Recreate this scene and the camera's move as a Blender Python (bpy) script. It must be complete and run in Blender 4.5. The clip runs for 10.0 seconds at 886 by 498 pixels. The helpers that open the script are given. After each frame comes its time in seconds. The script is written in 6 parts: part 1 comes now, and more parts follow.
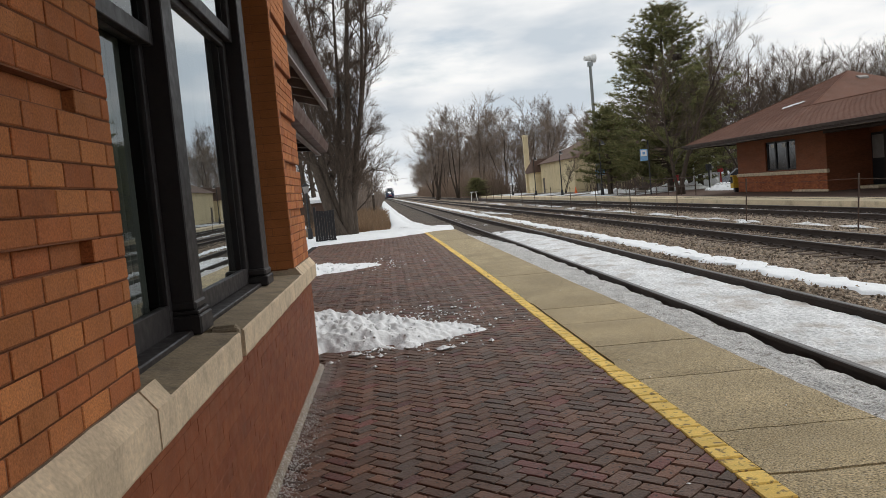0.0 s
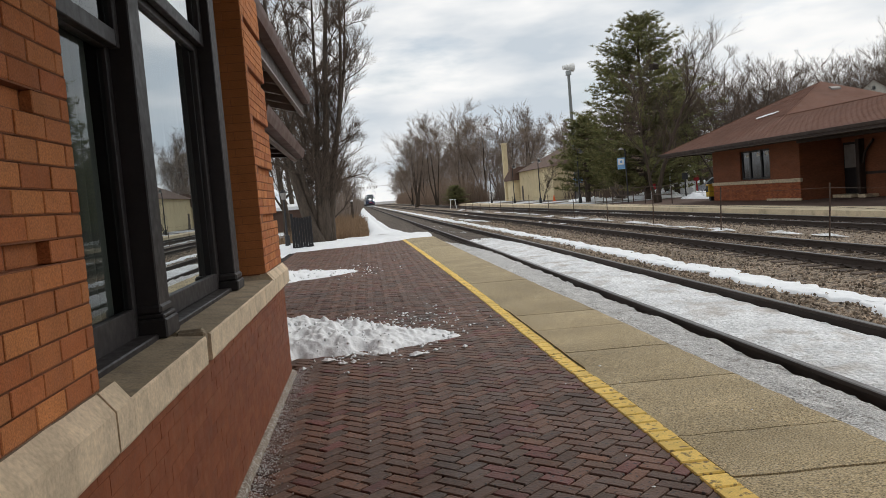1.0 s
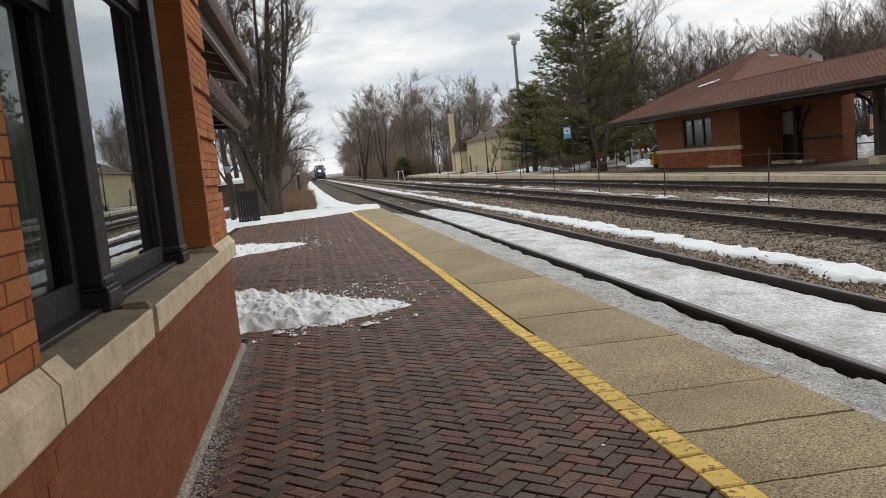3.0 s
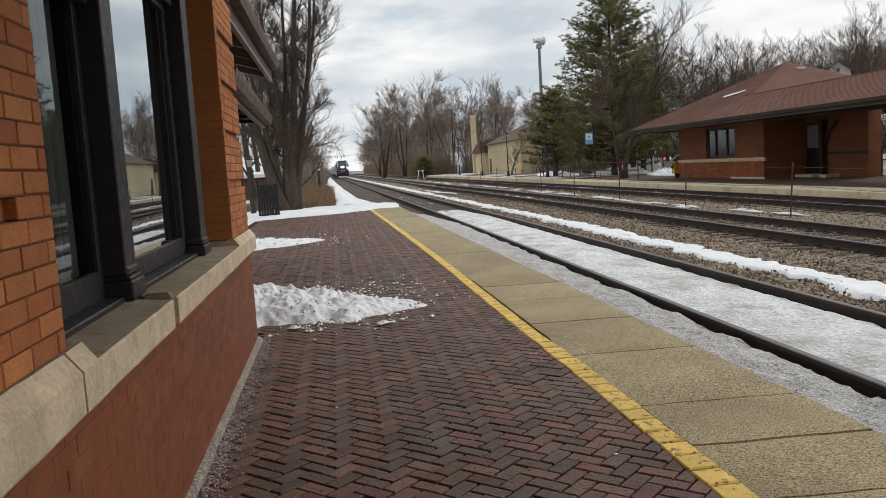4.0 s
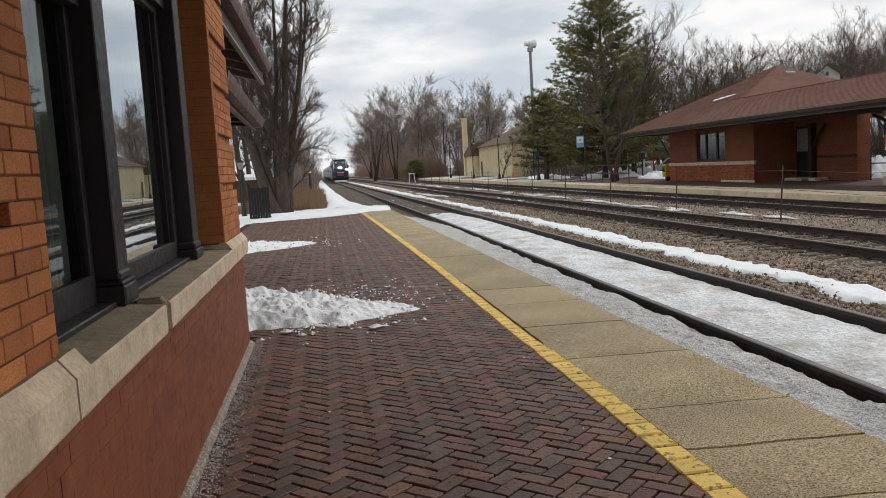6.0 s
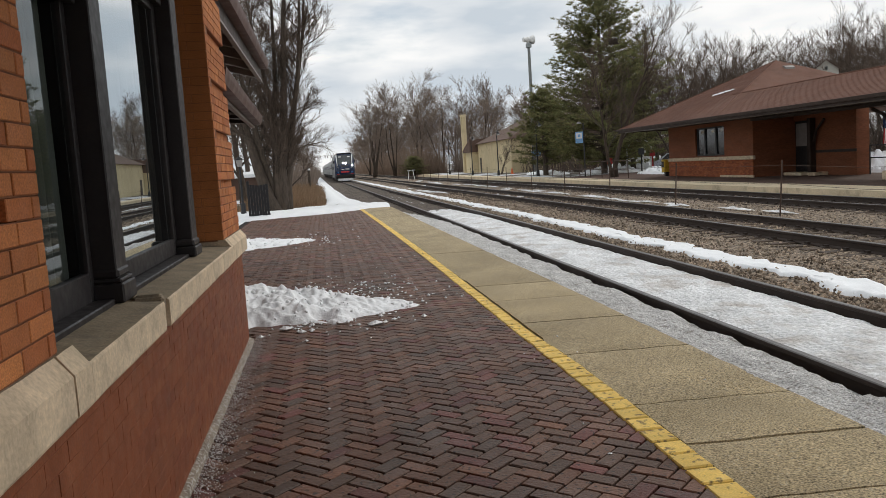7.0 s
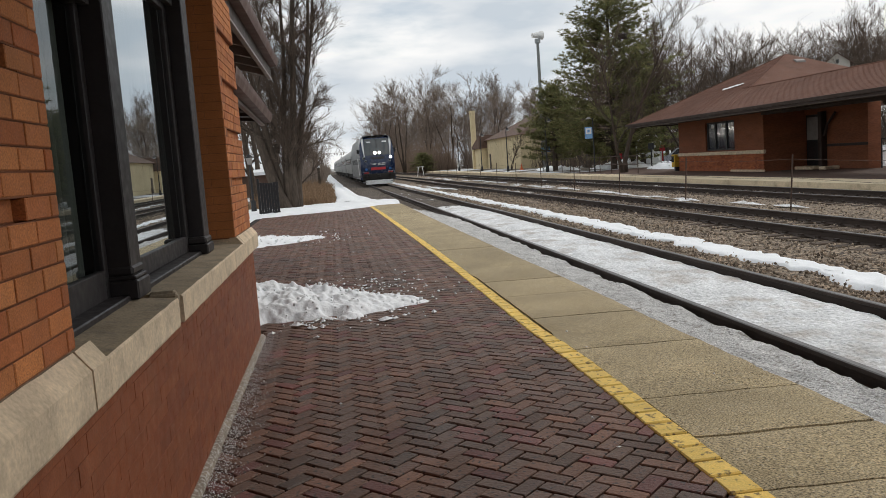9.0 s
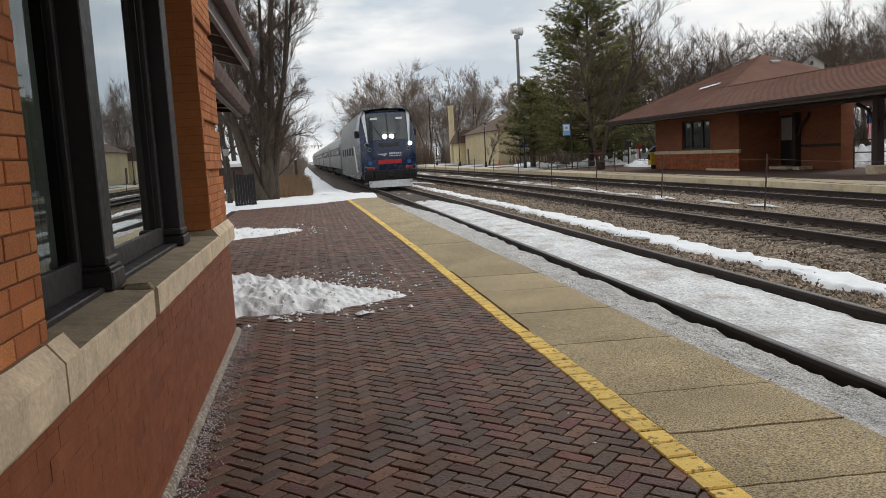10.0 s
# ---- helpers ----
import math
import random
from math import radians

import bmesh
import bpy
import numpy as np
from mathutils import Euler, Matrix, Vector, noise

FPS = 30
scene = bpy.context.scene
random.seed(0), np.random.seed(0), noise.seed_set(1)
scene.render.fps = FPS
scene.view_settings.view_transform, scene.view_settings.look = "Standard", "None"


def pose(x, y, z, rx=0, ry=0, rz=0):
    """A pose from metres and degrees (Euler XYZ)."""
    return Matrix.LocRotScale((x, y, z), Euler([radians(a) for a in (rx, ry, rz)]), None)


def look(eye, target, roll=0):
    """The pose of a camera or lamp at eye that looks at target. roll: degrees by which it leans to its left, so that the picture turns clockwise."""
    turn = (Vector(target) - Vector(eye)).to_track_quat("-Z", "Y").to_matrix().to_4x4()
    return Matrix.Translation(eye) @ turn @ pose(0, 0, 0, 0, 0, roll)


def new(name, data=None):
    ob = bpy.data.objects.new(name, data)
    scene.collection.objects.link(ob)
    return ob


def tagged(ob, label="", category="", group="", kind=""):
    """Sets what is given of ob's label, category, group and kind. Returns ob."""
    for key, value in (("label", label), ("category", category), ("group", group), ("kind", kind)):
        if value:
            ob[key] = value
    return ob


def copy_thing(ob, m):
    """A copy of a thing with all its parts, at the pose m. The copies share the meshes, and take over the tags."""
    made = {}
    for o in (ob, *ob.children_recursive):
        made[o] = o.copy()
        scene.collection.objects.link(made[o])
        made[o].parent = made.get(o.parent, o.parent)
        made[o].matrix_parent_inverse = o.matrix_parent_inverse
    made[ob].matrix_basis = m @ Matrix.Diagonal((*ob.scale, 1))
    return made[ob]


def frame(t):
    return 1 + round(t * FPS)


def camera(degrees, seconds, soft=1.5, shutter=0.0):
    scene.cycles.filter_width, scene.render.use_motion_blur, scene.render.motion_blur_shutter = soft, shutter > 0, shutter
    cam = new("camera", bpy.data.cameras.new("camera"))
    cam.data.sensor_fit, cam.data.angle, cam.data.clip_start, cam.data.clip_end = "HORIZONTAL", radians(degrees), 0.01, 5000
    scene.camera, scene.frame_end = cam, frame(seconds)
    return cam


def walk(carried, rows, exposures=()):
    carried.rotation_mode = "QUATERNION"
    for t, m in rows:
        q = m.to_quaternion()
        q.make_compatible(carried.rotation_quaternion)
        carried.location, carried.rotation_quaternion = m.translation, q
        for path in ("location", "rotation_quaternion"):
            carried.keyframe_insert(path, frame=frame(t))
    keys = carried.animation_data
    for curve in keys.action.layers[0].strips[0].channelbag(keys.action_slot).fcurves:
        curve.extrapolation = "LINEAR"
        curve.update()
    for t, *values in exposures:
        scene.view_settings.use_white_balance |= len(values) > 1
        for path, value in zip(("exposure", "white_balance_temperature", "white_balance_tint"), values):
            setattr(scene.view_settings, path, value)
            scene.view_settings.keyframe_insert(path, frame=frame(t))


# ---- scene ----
cam = camera(57.7, 10.0, soft=0.7)
PATH = [
    (0, (0.602, 0.307, 1.621), (0.727, 2.298, 1.476), -5.1),
    (0.5, (0.645, 0.296, 1.608), (0.78, 2.287, 1.472), -4.8),
    (1, (0.656, 0.282, 1.603), (0.834, 2.269, 1.472), -4.8),
    (1.5, (0.649, 0.268, 1.602), (0.882, 2.248, 1.45), -5.7),
    (2, (0.645, 0.265, 1.594), (0.921, 2.238, 1.422), -6.0),
    (2.5, (0.66, 0.291, 1.572), (0.97, 2.257, 1.379), -6.2),
    (3.8, (0.635, 0.271, 1.587), (0.886, 2.242, 1.361), -3.9),
    (4, (0.634, 0.277, 1.587), (0.889, 2.25, 1.38), -3.5),
    (4.5, (0.63, 0.277, 1.591), (0.906, 2.25, 1.416), -3.2),
    (5, (0.619, 0.278, 1.592), (0.902, 2.25, 1.416), -3.2),
    (5.5, (0.619, 0.281, 1.596), (0.897, 2.252, 1.402), -3.3),
    (7, (0.624, 0.296, 1.589), (0.902, 2.266, 1.379), -3.7),
    (7.5, (0.622, 0.293, 1.585), (0.859, 2.265, 1.357), -4.1),
    (8, (0.614, 0.288, 1.587), (0.834, 2.263, 1.357), -3.7),
    (8.5, (0.614, 0.27, 1.586), (0.839, 2.245, 1.361), -3.4),
    (9, (0.621, 0.253, 1.59), (0.874, 2.225, 1.373), -4.1),
    (9.5, (0.627, 0.247, 1.594), (0.912, 2.215, 1.375), -4.2),
    (10, (0.612, 0.263, 1.592), (0.921, 2.225, 1.358), -3.2),
]
walk(cam, [(t, look(eye, target, roll)) for t, eye, target, roll in PATH], exposures=[(0.0, -0.08, 6850, 10), (10.0, -0.08, 6850, 10)])

# ---- sky and sun ----
world = bpy.data.worlds.new("winter_sky")
scene.world = world
world.use_nodes = True
wn, wl = world.node_tree.nodes, world.node_tree.links
wn.clear()
w_out, w_bg = wn.new("ShaderNodeOutputWorld"), wn.new("ShaderNodeBackground")
w_sky = wn.new("ShaderNodeTexSky")
w_sky.sky_type, w_sky.sun_disc = "NISHITA", False
w_sky.sun_elevation, w_sky.sun_rotation = radians(40), radians(60)
w_co, w_map = wn.new("ShaderNodeTexCoord"), wn.new("ShaderNodeMapping")
w_map.inputs["Scale"].default_value = (1.0, 1.0, 3.4)
w_map.inputs["Location"].default_value = (0.35, 0.1, 0.4)
w_n1, w_n2 = wn.new("ShaderNodeTexNoise"), wn.new("ShaderNodeTexNoise")
w_n1.inputs["Scale"].default_value, w_n1.inputs["Detail"].default_value, w_n1.inputs["Roughness"].default_value = 3.2, 7, 0.52
w_n2.inputs["Scale"].default_value, w_n2.inputs["Detail"].default_value, w_n2.inputs["Roughness"].default_value = 5.0, 5, 0.45
w_r1, w_r2 = wn.new("ShaderNodeValToRGB"), wn.new("ShaderNodeValToRGB")
w_r1.color_ramp.elements[0].position, w_r1.color_ramp.elements[1].position = 0.24, 0.40
w_r2.color_ramp.elements[0].position, w_r2.color_ramp.elements[1].position = 0.38, 0.60
w_r2.color_ramp.elements[0].color, w_r2.color_ramp.elements[1].color = (5.9, 6.75, 7.75, 1), (9.9, 10.2, 10.6, 1)
w_mix = wn.new("ShaderNodeMixRGB")
wl.new(w_co.outputs["Generated"], w_map.inputs["Vector"])
wl.new(w_map.outputs["Vector"], w_n1.inputs["Vector"])
wl.new(w_map.outputs["Vector"], w_n2.inputs["Vector"])
wl.new(w_n1.outputs[0], w_r1.inputs[0])
wl.new(w_n2.outputs[0], w_r2.inputs[0])
wl.new(w_r1.outputs[0], w_mix.inputs[0])
wl.new(w_sky.outputs[0], w_mix.inputs[1])
wl.new(w_r2.outputs[0], w_mix.inputs[2])
wl.new(w_mix.outputs[0], w_bg.inputs["Color"])
w_bg.inputs["Strength"].default_value = 0.102
wl.new(w_bg.outputs[0], w_out.inputs["Surface"])

sun = new("sun", bpy.data.lights.new("sun", "SUN"))
sun.data.energy, sun.data.angle, sun.data.color = 0.9, radians(14), (1.0, 0.95, 0.88)
sun.matrix_world = look((26, 15, 25), (0, 0, 0))


# ---- materials ----
def mat(name, base, rough=0.8, metal=0.0, vary=(0.12, 6.0), fine=(0.1, 90.0), bump=(0.3, 90.0, 0.004), tint=None, rand=0.0,
        island=0.0, coords="world", spec=0.4, stain=None, emit=0.0, stretch=(1, 1, 1), blotch=None):
    """A worn surface: broad and fine variation of the base colour, relief, and a change from piece to piece.
    stain: (colour, scale, low, high, strength) of patches. blotch: (colour, share) for odd pieces."""
    m = bpy.data.materials.new(name)
    m.use_nodes = True
    n, l = m.node_tree.nodes, m.node_tree.links
    b = n["Principled BSDF"]
    b.inputs["Metallic"].default_value = metal
    b.inputs["Specular IOR Level"].default_value = spec
    if coords == "world":
        vec = n.new("ShaderNodeNewGeometry").outputs["Position"]
    else:
        vec = n.new("ShaderNodeTexCoord").outputs["Object"]
    mp = n.new("ShaderNodeMapping")
    mp.inputs["Scale"].default_value = stretch
    l.new(vec, mp.inputs["Vector"])
    vec = mp.outputs["Vector"]

    def noise_at(scale, detail=4):
        t = n.new("ShaderNodeTexNoise")
        t.inputs["Scale"].default_value, t.inputs["Detail"].default_value = scale, detail
        l.new(vec, t.inputs["Vector"])
        return t.outputs[0]

    def scaled(value, low, high):
        r = n.new("ShaderNodeMapRange")
        r.inputs["From Min"].default_value, r.inputs["From Max"].default_value = 0.28, 0.72
        r.inputs["To Min"].default_value, r.inputs["To Max"].default_value = low, high
        l.new(value, r.inputs["Value"])
        return r.outputs[0]

    def times(a, c):
        q = n.new("ShaderNodeMath")
        q.operation = "MULTIPLY"
        l.new(a, q.inputs[0])
        l.new(c, q.inputs[1])
        return q.outputs[0]

    amount = times(scaled(noise_at(vary[1]), 1 - vary[0], 1 + vary[0]), scaled(noise_at(fine[1], 3), 1 - fine[0], 1 + fine[0]))
    rnd = None
    if rand:
        rnd = n.new("ShaderNodeObjectInfo").outputs["Random"]
    elif island:
        rnd = n.new("ShaderNodeNewGeometry").outputs["Random Per Island"]
    share = rand or island
    col = n.new("ShaderNodeRGB")
    col.outputs[0].default_value = (*base, 1)
    col = col.outputs[0]
    if tint is not None:
        mx = n.new("ShaderNodeMixRGB")
        l.new(col, mx.inputs[1])
        mx.inputs[2].default_value = (*tint, 1)
        l.new(rnd if rnd is not None else scaled(noise_at(vary[1] * 0.6), 0, 1), mx.inputs[0])
        col = mx.outputs[0]
    if rnd is not None:
        w = n.new("ShaderNodeTexWhiteNoise")
        w.noise_dimensions = "1D"
        l.new(rnd, w.inputs["W"])
        r = n.new("ShaderNodeMapRange")
        r.inputs["To Min"].default_value, r.inputs["To Max"].default_value = 1 - share, 1 + share
        l.new(w.outputs["Value"], r.inputs["Value"])
        amount = times(amount, r.outputs[0])
        if blotch:
            g = n.new("ShaderNodeMath")
            g.operation = "LESS_THAN"
            g.inputs[1].default_value = blotch[1]
            w2 = n.new("ShaderNodeTexWhiteNoise")
            w2.noise_dimensions = "1D"
            ad = n.new("ShaderNodeMath")
            ad.inputs[1].default_value = 3.7
            l.new(rnd, ad.inputs[0])
            l.new(ad.outputs[0], w2.inputs["W"])
            l.new(w2.outputs["Value"], g.inputs[0])
            mx = n.new("ShaderNodeMixRGB")
            l.new(g.outputs[0], mx.inputs[0])
            l.new(col, mx.inputs[1])
            mx.inputs[2].default_value = (*blotch[0], 1)
            col = mx.outputs[0]
    sc = n.new("ShaderNodeVectorMath")
    sc.operation = "SCALE"
    l.new(col, sc.inputs[0])
    l.new(amount, sc.inputs["Scale"])
    col = sc.outputs[0]
    if stain:
        r = n.new("ShaderNodeMapRange")
        r.inputs["From Min"].default_value, r.inputs["From Max"].default_value = stain[2], stain[3]
        r.inputs["To Max"].default_value = stain[4]
        l.new(noise_at(stain[1], 6), r.inputs["Value"])
        mx = n.new("ShaderNodeMixRGB")
        l.new(r.outputs[0], mx.inputs[0])
        l.new(col, mx.inputs[1])
        mx.inputs[2].default_value = (*stain[0], 1)
        col = mx.outputs[0]
    l.new(col, b.inputs["Base Color"])
    l.new(scaled(noise_at(vary[1] * 2.3), max(0.02, rough - 0.1), min(1, rough + 0.1)), b.inputs["Roughness"])
    if bump:
        bp = n.new("ShaderNodeBump")
        bp.inputs["Strength"].default_value, bp.inputs["Distance"].default_value = bump[0], bump[2]
        l.new(noise_at(bump[1], 5), bp.inputs["Height"])
        l.new(bp.outputs[0], b.inputs["Normal"])
    if emit:
        b.inputs["Emission Color"].default_value = (*base, 1)
        b.inputs["Emission Strength"].default_value = emit
    return m


def glass_mat(name, tint=(0.75, 0.8, 0.8), faces=2.0):
    """A glazed window: clear straight through, mirror by Fresnel over the glazing's faces."""
    m = bpy.data.materials.new(name)
    m.use_nodes = True
    n, l = m.node_tree.nodes, m.node_tree.links
    n.clear()
    out, mix = n.new("ShaderNodeOutputMaterial"), n.new("ShaderNodeMixShader")
    tr, gl, fr = n.new("ShaderNodeBsdfTransparent"), n.new("ShaderNodeBsdfGlossy"), n.new("ShaderNodeFresnel")
    tr.inputs[0].default_value = (*tint, 1)
    gl.inputs["Roughness"].default_value = 0.006
    gl.inputs["Color"].default_value = (0.80, 0.84, 0.86, 1)
    fr.inputs["IOR"].default_value = 1.52
    # r of one face becomes n r / (1 + (n - 1) r) over n faces
    up, low, div = n.new("ShaderNodeMath"), n.new("ShaderNodeMath"), n.new("ShaderNodeMath")
    up.operation, low.operation, div.operation = "MULTIPLY", "MULTIPLY_ADD", "DIVIDE"
    up.inputs[1].default_value, low.inputs[1].default_value, low.inputs[2].default_value = faces, faces - 1, 1.0
    l.new(fr.outputs[0], up.inputs[0])
    l.new(fr.outputs[0], low.inputs[0])
    l.new(up.outputs[0], div.inputs[0])
    l.new(low.outputs[0], div.inputs[1])
    l.new(div.outputs[0], mix.inputs[0])
    l.new(tr.outputs[0], mix.inputs[1])
    l.new(gl.outputs[0], mix.inputs[2])
    l.new(mix.outputs[0], out.inputs[0])
    return m


M_BRICK = mat("tan_orange_brick", (0.505, 0.192, 0.066), 0.85, rand=0.14, tint=(0.395, 0.122, 0.042), fine=(0.25, 160), bump=(0.5, 170, 0.003),
              stain=((0.16, 0.06, 0.03), 230, 0.6, 0.72, 0.7))
M_MORTAR = mat("red_brown_mortar", (0.25, 0.10, 0.048), 0.9, fine=(0.2, 200))
M_PLINTH = mat("red_wall_brick", (0.218, 0.062, 0.0200), 0.66, rand=0.09, tint=(0.180, 0.046, 0.0155), fine=(0.16, 120), bump=(0.35, 120, 0.003), spec=0.5,
               stain=((0.34, 0.14, 0.07), 5, 0.52, 0.78, 0.25))
M_PLINTH_JOINT = mat("pale_red_joint", (0.235, 0.075, 0.030), 0.85, fine=(0.2, 90), stain=((0.45, 0.30, 0.24), 14, 0.52, 0.7, 0.5))
M_LIME = mat("weathered_limestone", (0.650, 0.525, 0.375), 0.85, vary=(0.18, 5), fine=(0.16, 70), bump=(0.5, 60, 0.006),
             stain=((0.30, 0.24, 0.165), 7, 0.5, 0.75, 0.6))
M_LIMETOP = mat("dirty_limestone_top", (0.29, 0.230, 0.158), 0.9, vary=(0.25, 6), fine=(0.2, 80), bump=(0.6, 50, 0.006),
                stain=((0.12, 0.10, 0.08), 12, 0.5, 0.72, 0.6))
M_DARKWOOD = mat("dark_grey_painted_wood", (0.031, 0.027, 0.028), 0.5, vary=(0.15, 8), fine=(0.1, 60), bump=(0.2, 40, 0.003), spec=0.35)
M_CURTAIN = mat("grey_green_curtain", (0.17, 0.175, 0.15), 0.9, vary=(0.15, 3), fine=(0.1, 120), bump=(0.2, 200, 0.002))
# near-black base puts the dimness of the room into its walls
M_ROOM = mat("shaded_room_wall", (0.035, 0.033, 0.03), 0.9)
M_GLASS = glass_mat("single_window_glass", faces=1.0)
M_GLASS2 = glass_mat("double_window_glass", faces=8.0)
M_PAVER = mat("purple_brown_paving_brick", (0.152, 0.067, 0.039), 0.62, island=0.32, tint=(0.094, 0.054, 0.037), vary=(0.22, 1.3), fine=(0.2, 70), spec=0.5,
              bump=(0.9, 60, 0.008), blotch=((0.135, 0.045, 0.036), 0.09), stain=((0.022, 0.015, 0.013), 34, 0.58, 0.645, 0.9))
M_PAVER1 = mat("purple_brown_paving_brick_near", (0.152, 0.067, 0.039), 0.62, rand=0.32, tint=(0.094, 0.054, 0.037), vary=(0.22, 1.3), fine=(0.2, 70), spec=0.5,
               bump=(0.9, 60, 0.008), blotch=((0.135, 0.045, 0.036), 0.09), stain=((0.022, 0.015, 0.013), 34, 0.58, 0.645, 0.9))
M_PAVEBED = mat("dark_joint_sand", (0.010, 0.007, 0.006), 0.95, fine=(0.3, 150))
M_SALT = mat("salt_crusted_concrete", (0.22, 0.18, 0.14), 0.9, vary=(0.3, 7), fine=(0.3, 120), stain=((0.60, 0.59, 0.57), 55, 0.50, 0.60, 0.6))
M_YELLOW = mat("yellow_painted_brick", (0.84, 0.57, 0.14), 0.7, rand=0.10, vary=(0.1, 9), fine=(0.12, 90), bump=(0.5, 70, 0.005),
               stain=((0.13, 0.075, 0.04), 24, 0.57, 0.66, 0.85))
M_CONC = mat("exposed_aggregate_concrete", (0.360, 0.283, 0.168), 0.9, rand=0.08, vary=(0.20, 1.1), fine=(0.85, 90), bump=(0.5, 85, 0.008),
             stain=((0.62, 0.55, 0.42), 72, 0.585, 0.67, 0.6))
M_SNOW = mat("white_snow", (0.88, 0.895, 0.91), 0.75, vary=(0.04, 3), fine=(0.05, 40), bump=(0.6, 30, 0.012), spec=0.3)
M_ICE = mat("dirty_trodden_snow", (0.76, 0.765, 0.77), 0.7, vary=(0.16, 2.2), fine=(0.24, 26), bump=(1.0, 22, 0.05),
            stain=((0.42, 0.36, 0.31), 2.6, 0.50, 0.72, 0.8), stretch=(1, 0.75, 1))
M_GREYICE = mat("grey_wet_ice", (0.57, 0.555, 0.54), 0.55, vary=(0.25, 4), fine=(0.5, 60), bump=(1.0, 38, 0.05), stain=((0.20, 0.17, 0.14), 16, 0.54, 0.68, 0.8))
# the near-black stain in both ballasts paints the shaded gaps between stones
M_BALLAST = mat("grey_brown_ballast", (0.330, 0.255, 0.186), 0.9, vary=(0.2, 0.8), fine=(0.6, 20), bump=(1.0, 18, 0.08), stain=((0.045, 0.036, 0.030), 14, 0.48, 0.58, 0.85))
M_OLDBALLAST = mat("dark_fouled_ballast", (0.135, 0.105, 0.082), 0.9, vary=(0.25, 0.7), fine=(0.6, 18), bump=(1.0, 18, 0.08), stain=((0.045, 0.036, 0.030), 12, 0.48, 0.58, 0.8))
M_STONES = mat("ballast_stones", (0.38, 0.296, 0.218), 0.9, island=0.65, tint=(0.180, 0.137, 0.104), vary=(0.2, 1), fine=(0.2, 60))
M_RAILSIDE = mat("rusty_rail_side", (0.046, 0.031, 0.024), 0.75, vary=(0.2, 3), fine=(0.2, 50), stretch=(1, 0.2, 1))
M_RAILTOP = mat("polished_rail_head", (0.15, 0.14, 0.135), 0.42, metal=0.85, vary=(0.1, 2), fine=(0.05, 40), bump=None)
M_TIE = mat("weathered_timber_tie", (0.085, 0.062, 0.047), 0.9, rand=0.2, vary=(0.2, 4), fine=(0.25, 40), stretch=(0.3, 1, 1))
M_SHINGLE = mat("brown_roof_shingles", (0.172, 0.082, 0.056), 0.9, island=0.14, vary=(0.12, 0.9), fine=(0.18, 24), bump=(0.4, 20, 0.01))
M_DEPOTBRICK = mat("depot_orange_brick", (0.40, 0.125, 0.045), 0.85, island=0.13, tint=(0.27, 0.075, 0.032), vary=(0.15, 1.4), fine=(0.15, 30))
# same brick as M_DEPOTBRICK, its base darkened to stand for eave shade
M_DEPOTSHADE = mat("shaded_depot_brick", (0.225, 0.078, 0.036), 0.85, vary=(0.15, 1.4), fine=(0.2, 16), stretch=(0.4, 0.4, 1.6))
M_BROWNWOOD = mat("dark_brown_timber", (0.040, 0.024, 0.018), 0.6, vary=(0.2, 3), fine=(0.1, 40))
M_REDGUTTER = mat("brown_metal_gutter", (0.115, 0.066, 0.054), 0.55, vary=(0.15, 2), fine=(0.06, 50), bump=(0.2, 5, 0.01), spec=0.35)
M_PALEWOOD = mat("grey_weathered_trim", (0.28, 0.262, 0.245), 0.6, vary=(0.15, 3), fine=(0.1, 60))
M_STUCCO = mat("cream_stucco", (0.64, 0.53, 0.33), 0.9, vary=(0.1, 0.6), fine=(0.08, 8), stain=((0.48, 0.39, 0.24), 0.9, 0.52, 0.75, 0.5))
M_BARK = mat("grey_brown_bark", (0.078, 0.059, 0.045), 0.95, vary=(0.2, 2), fine=(0.3, 14), bump=(1.0, 12, 0.05), stretch=(1, 1, 0.25))
M_TWIG = mat("bare_twigs", (0.122, 0.089, 0.068), 0.95, island=0.2, vary=(0.2, 0.3), bump=None)
# paler copy of M_TWIG: the haze of distance is put into its colour
M_FARTWIG = mat("far_twigs_hazed", (0.225, 0.175, 0.142), 0.95, island=0.2, vary=(0.2, 0.12), bump=None)
M_REDBRUSH = mat("red_brown_brush", (0.25, 0.180, 0.135), 0.95, island=0.2, vary=(0.2, 0.2), bump=None)
M_NEEDLE = mat("dark_green_needles", (0.140, 0.165, 0.058), 0.8, island=0.45, tint=(0.225, 0.190, 0.085), vary=(0.25, 0.5), bump=None, spec=0.2)
M_DRYGRASS = mat("dry_tan_grass", (0.27, 0.175, 0.105), 0.95, island=0.25, vary=(0.2, 0.7), bump=None)
M_SOIL = mat("winter_ground", (0.13, 0.105, 0.078), 0.95, vary=(0.25, 0.15), fine=(0.2, 5), stain=((0.70, 0.72, 0.75), 0.12, 0.5, 0.56, 0.9))
M_BLACK = mat("black_metal", (0.014, 0.014, 0.016), 0.5, spec=0.5)
M_STEEL = mat("grey_galvanised_steel", (0.30, 0.32, 0.32), 0.5, metal=0.5, vary=(0.1, 4))
M_GREENSTEEL = mat("grey_green_painted_pole", (0.20, 0.215, 0.21), 0.6)
M_RUSTPOST = mat("rusty_steel_post", (0.085, 0.055, 0.042), 0.85, vary=(0.25, 6))
M_WHITE = mat("white_paint", (0.78, 0.78, 0.76), 0.5, vary=(0.05, 4))
M_BLUESIGN = mat("blue_sign_paint", (0.20, 0.40, 0.66), 0.5)
M_RED = mat("red_paint", (0.42, 0.03, 0.035), 0.5)
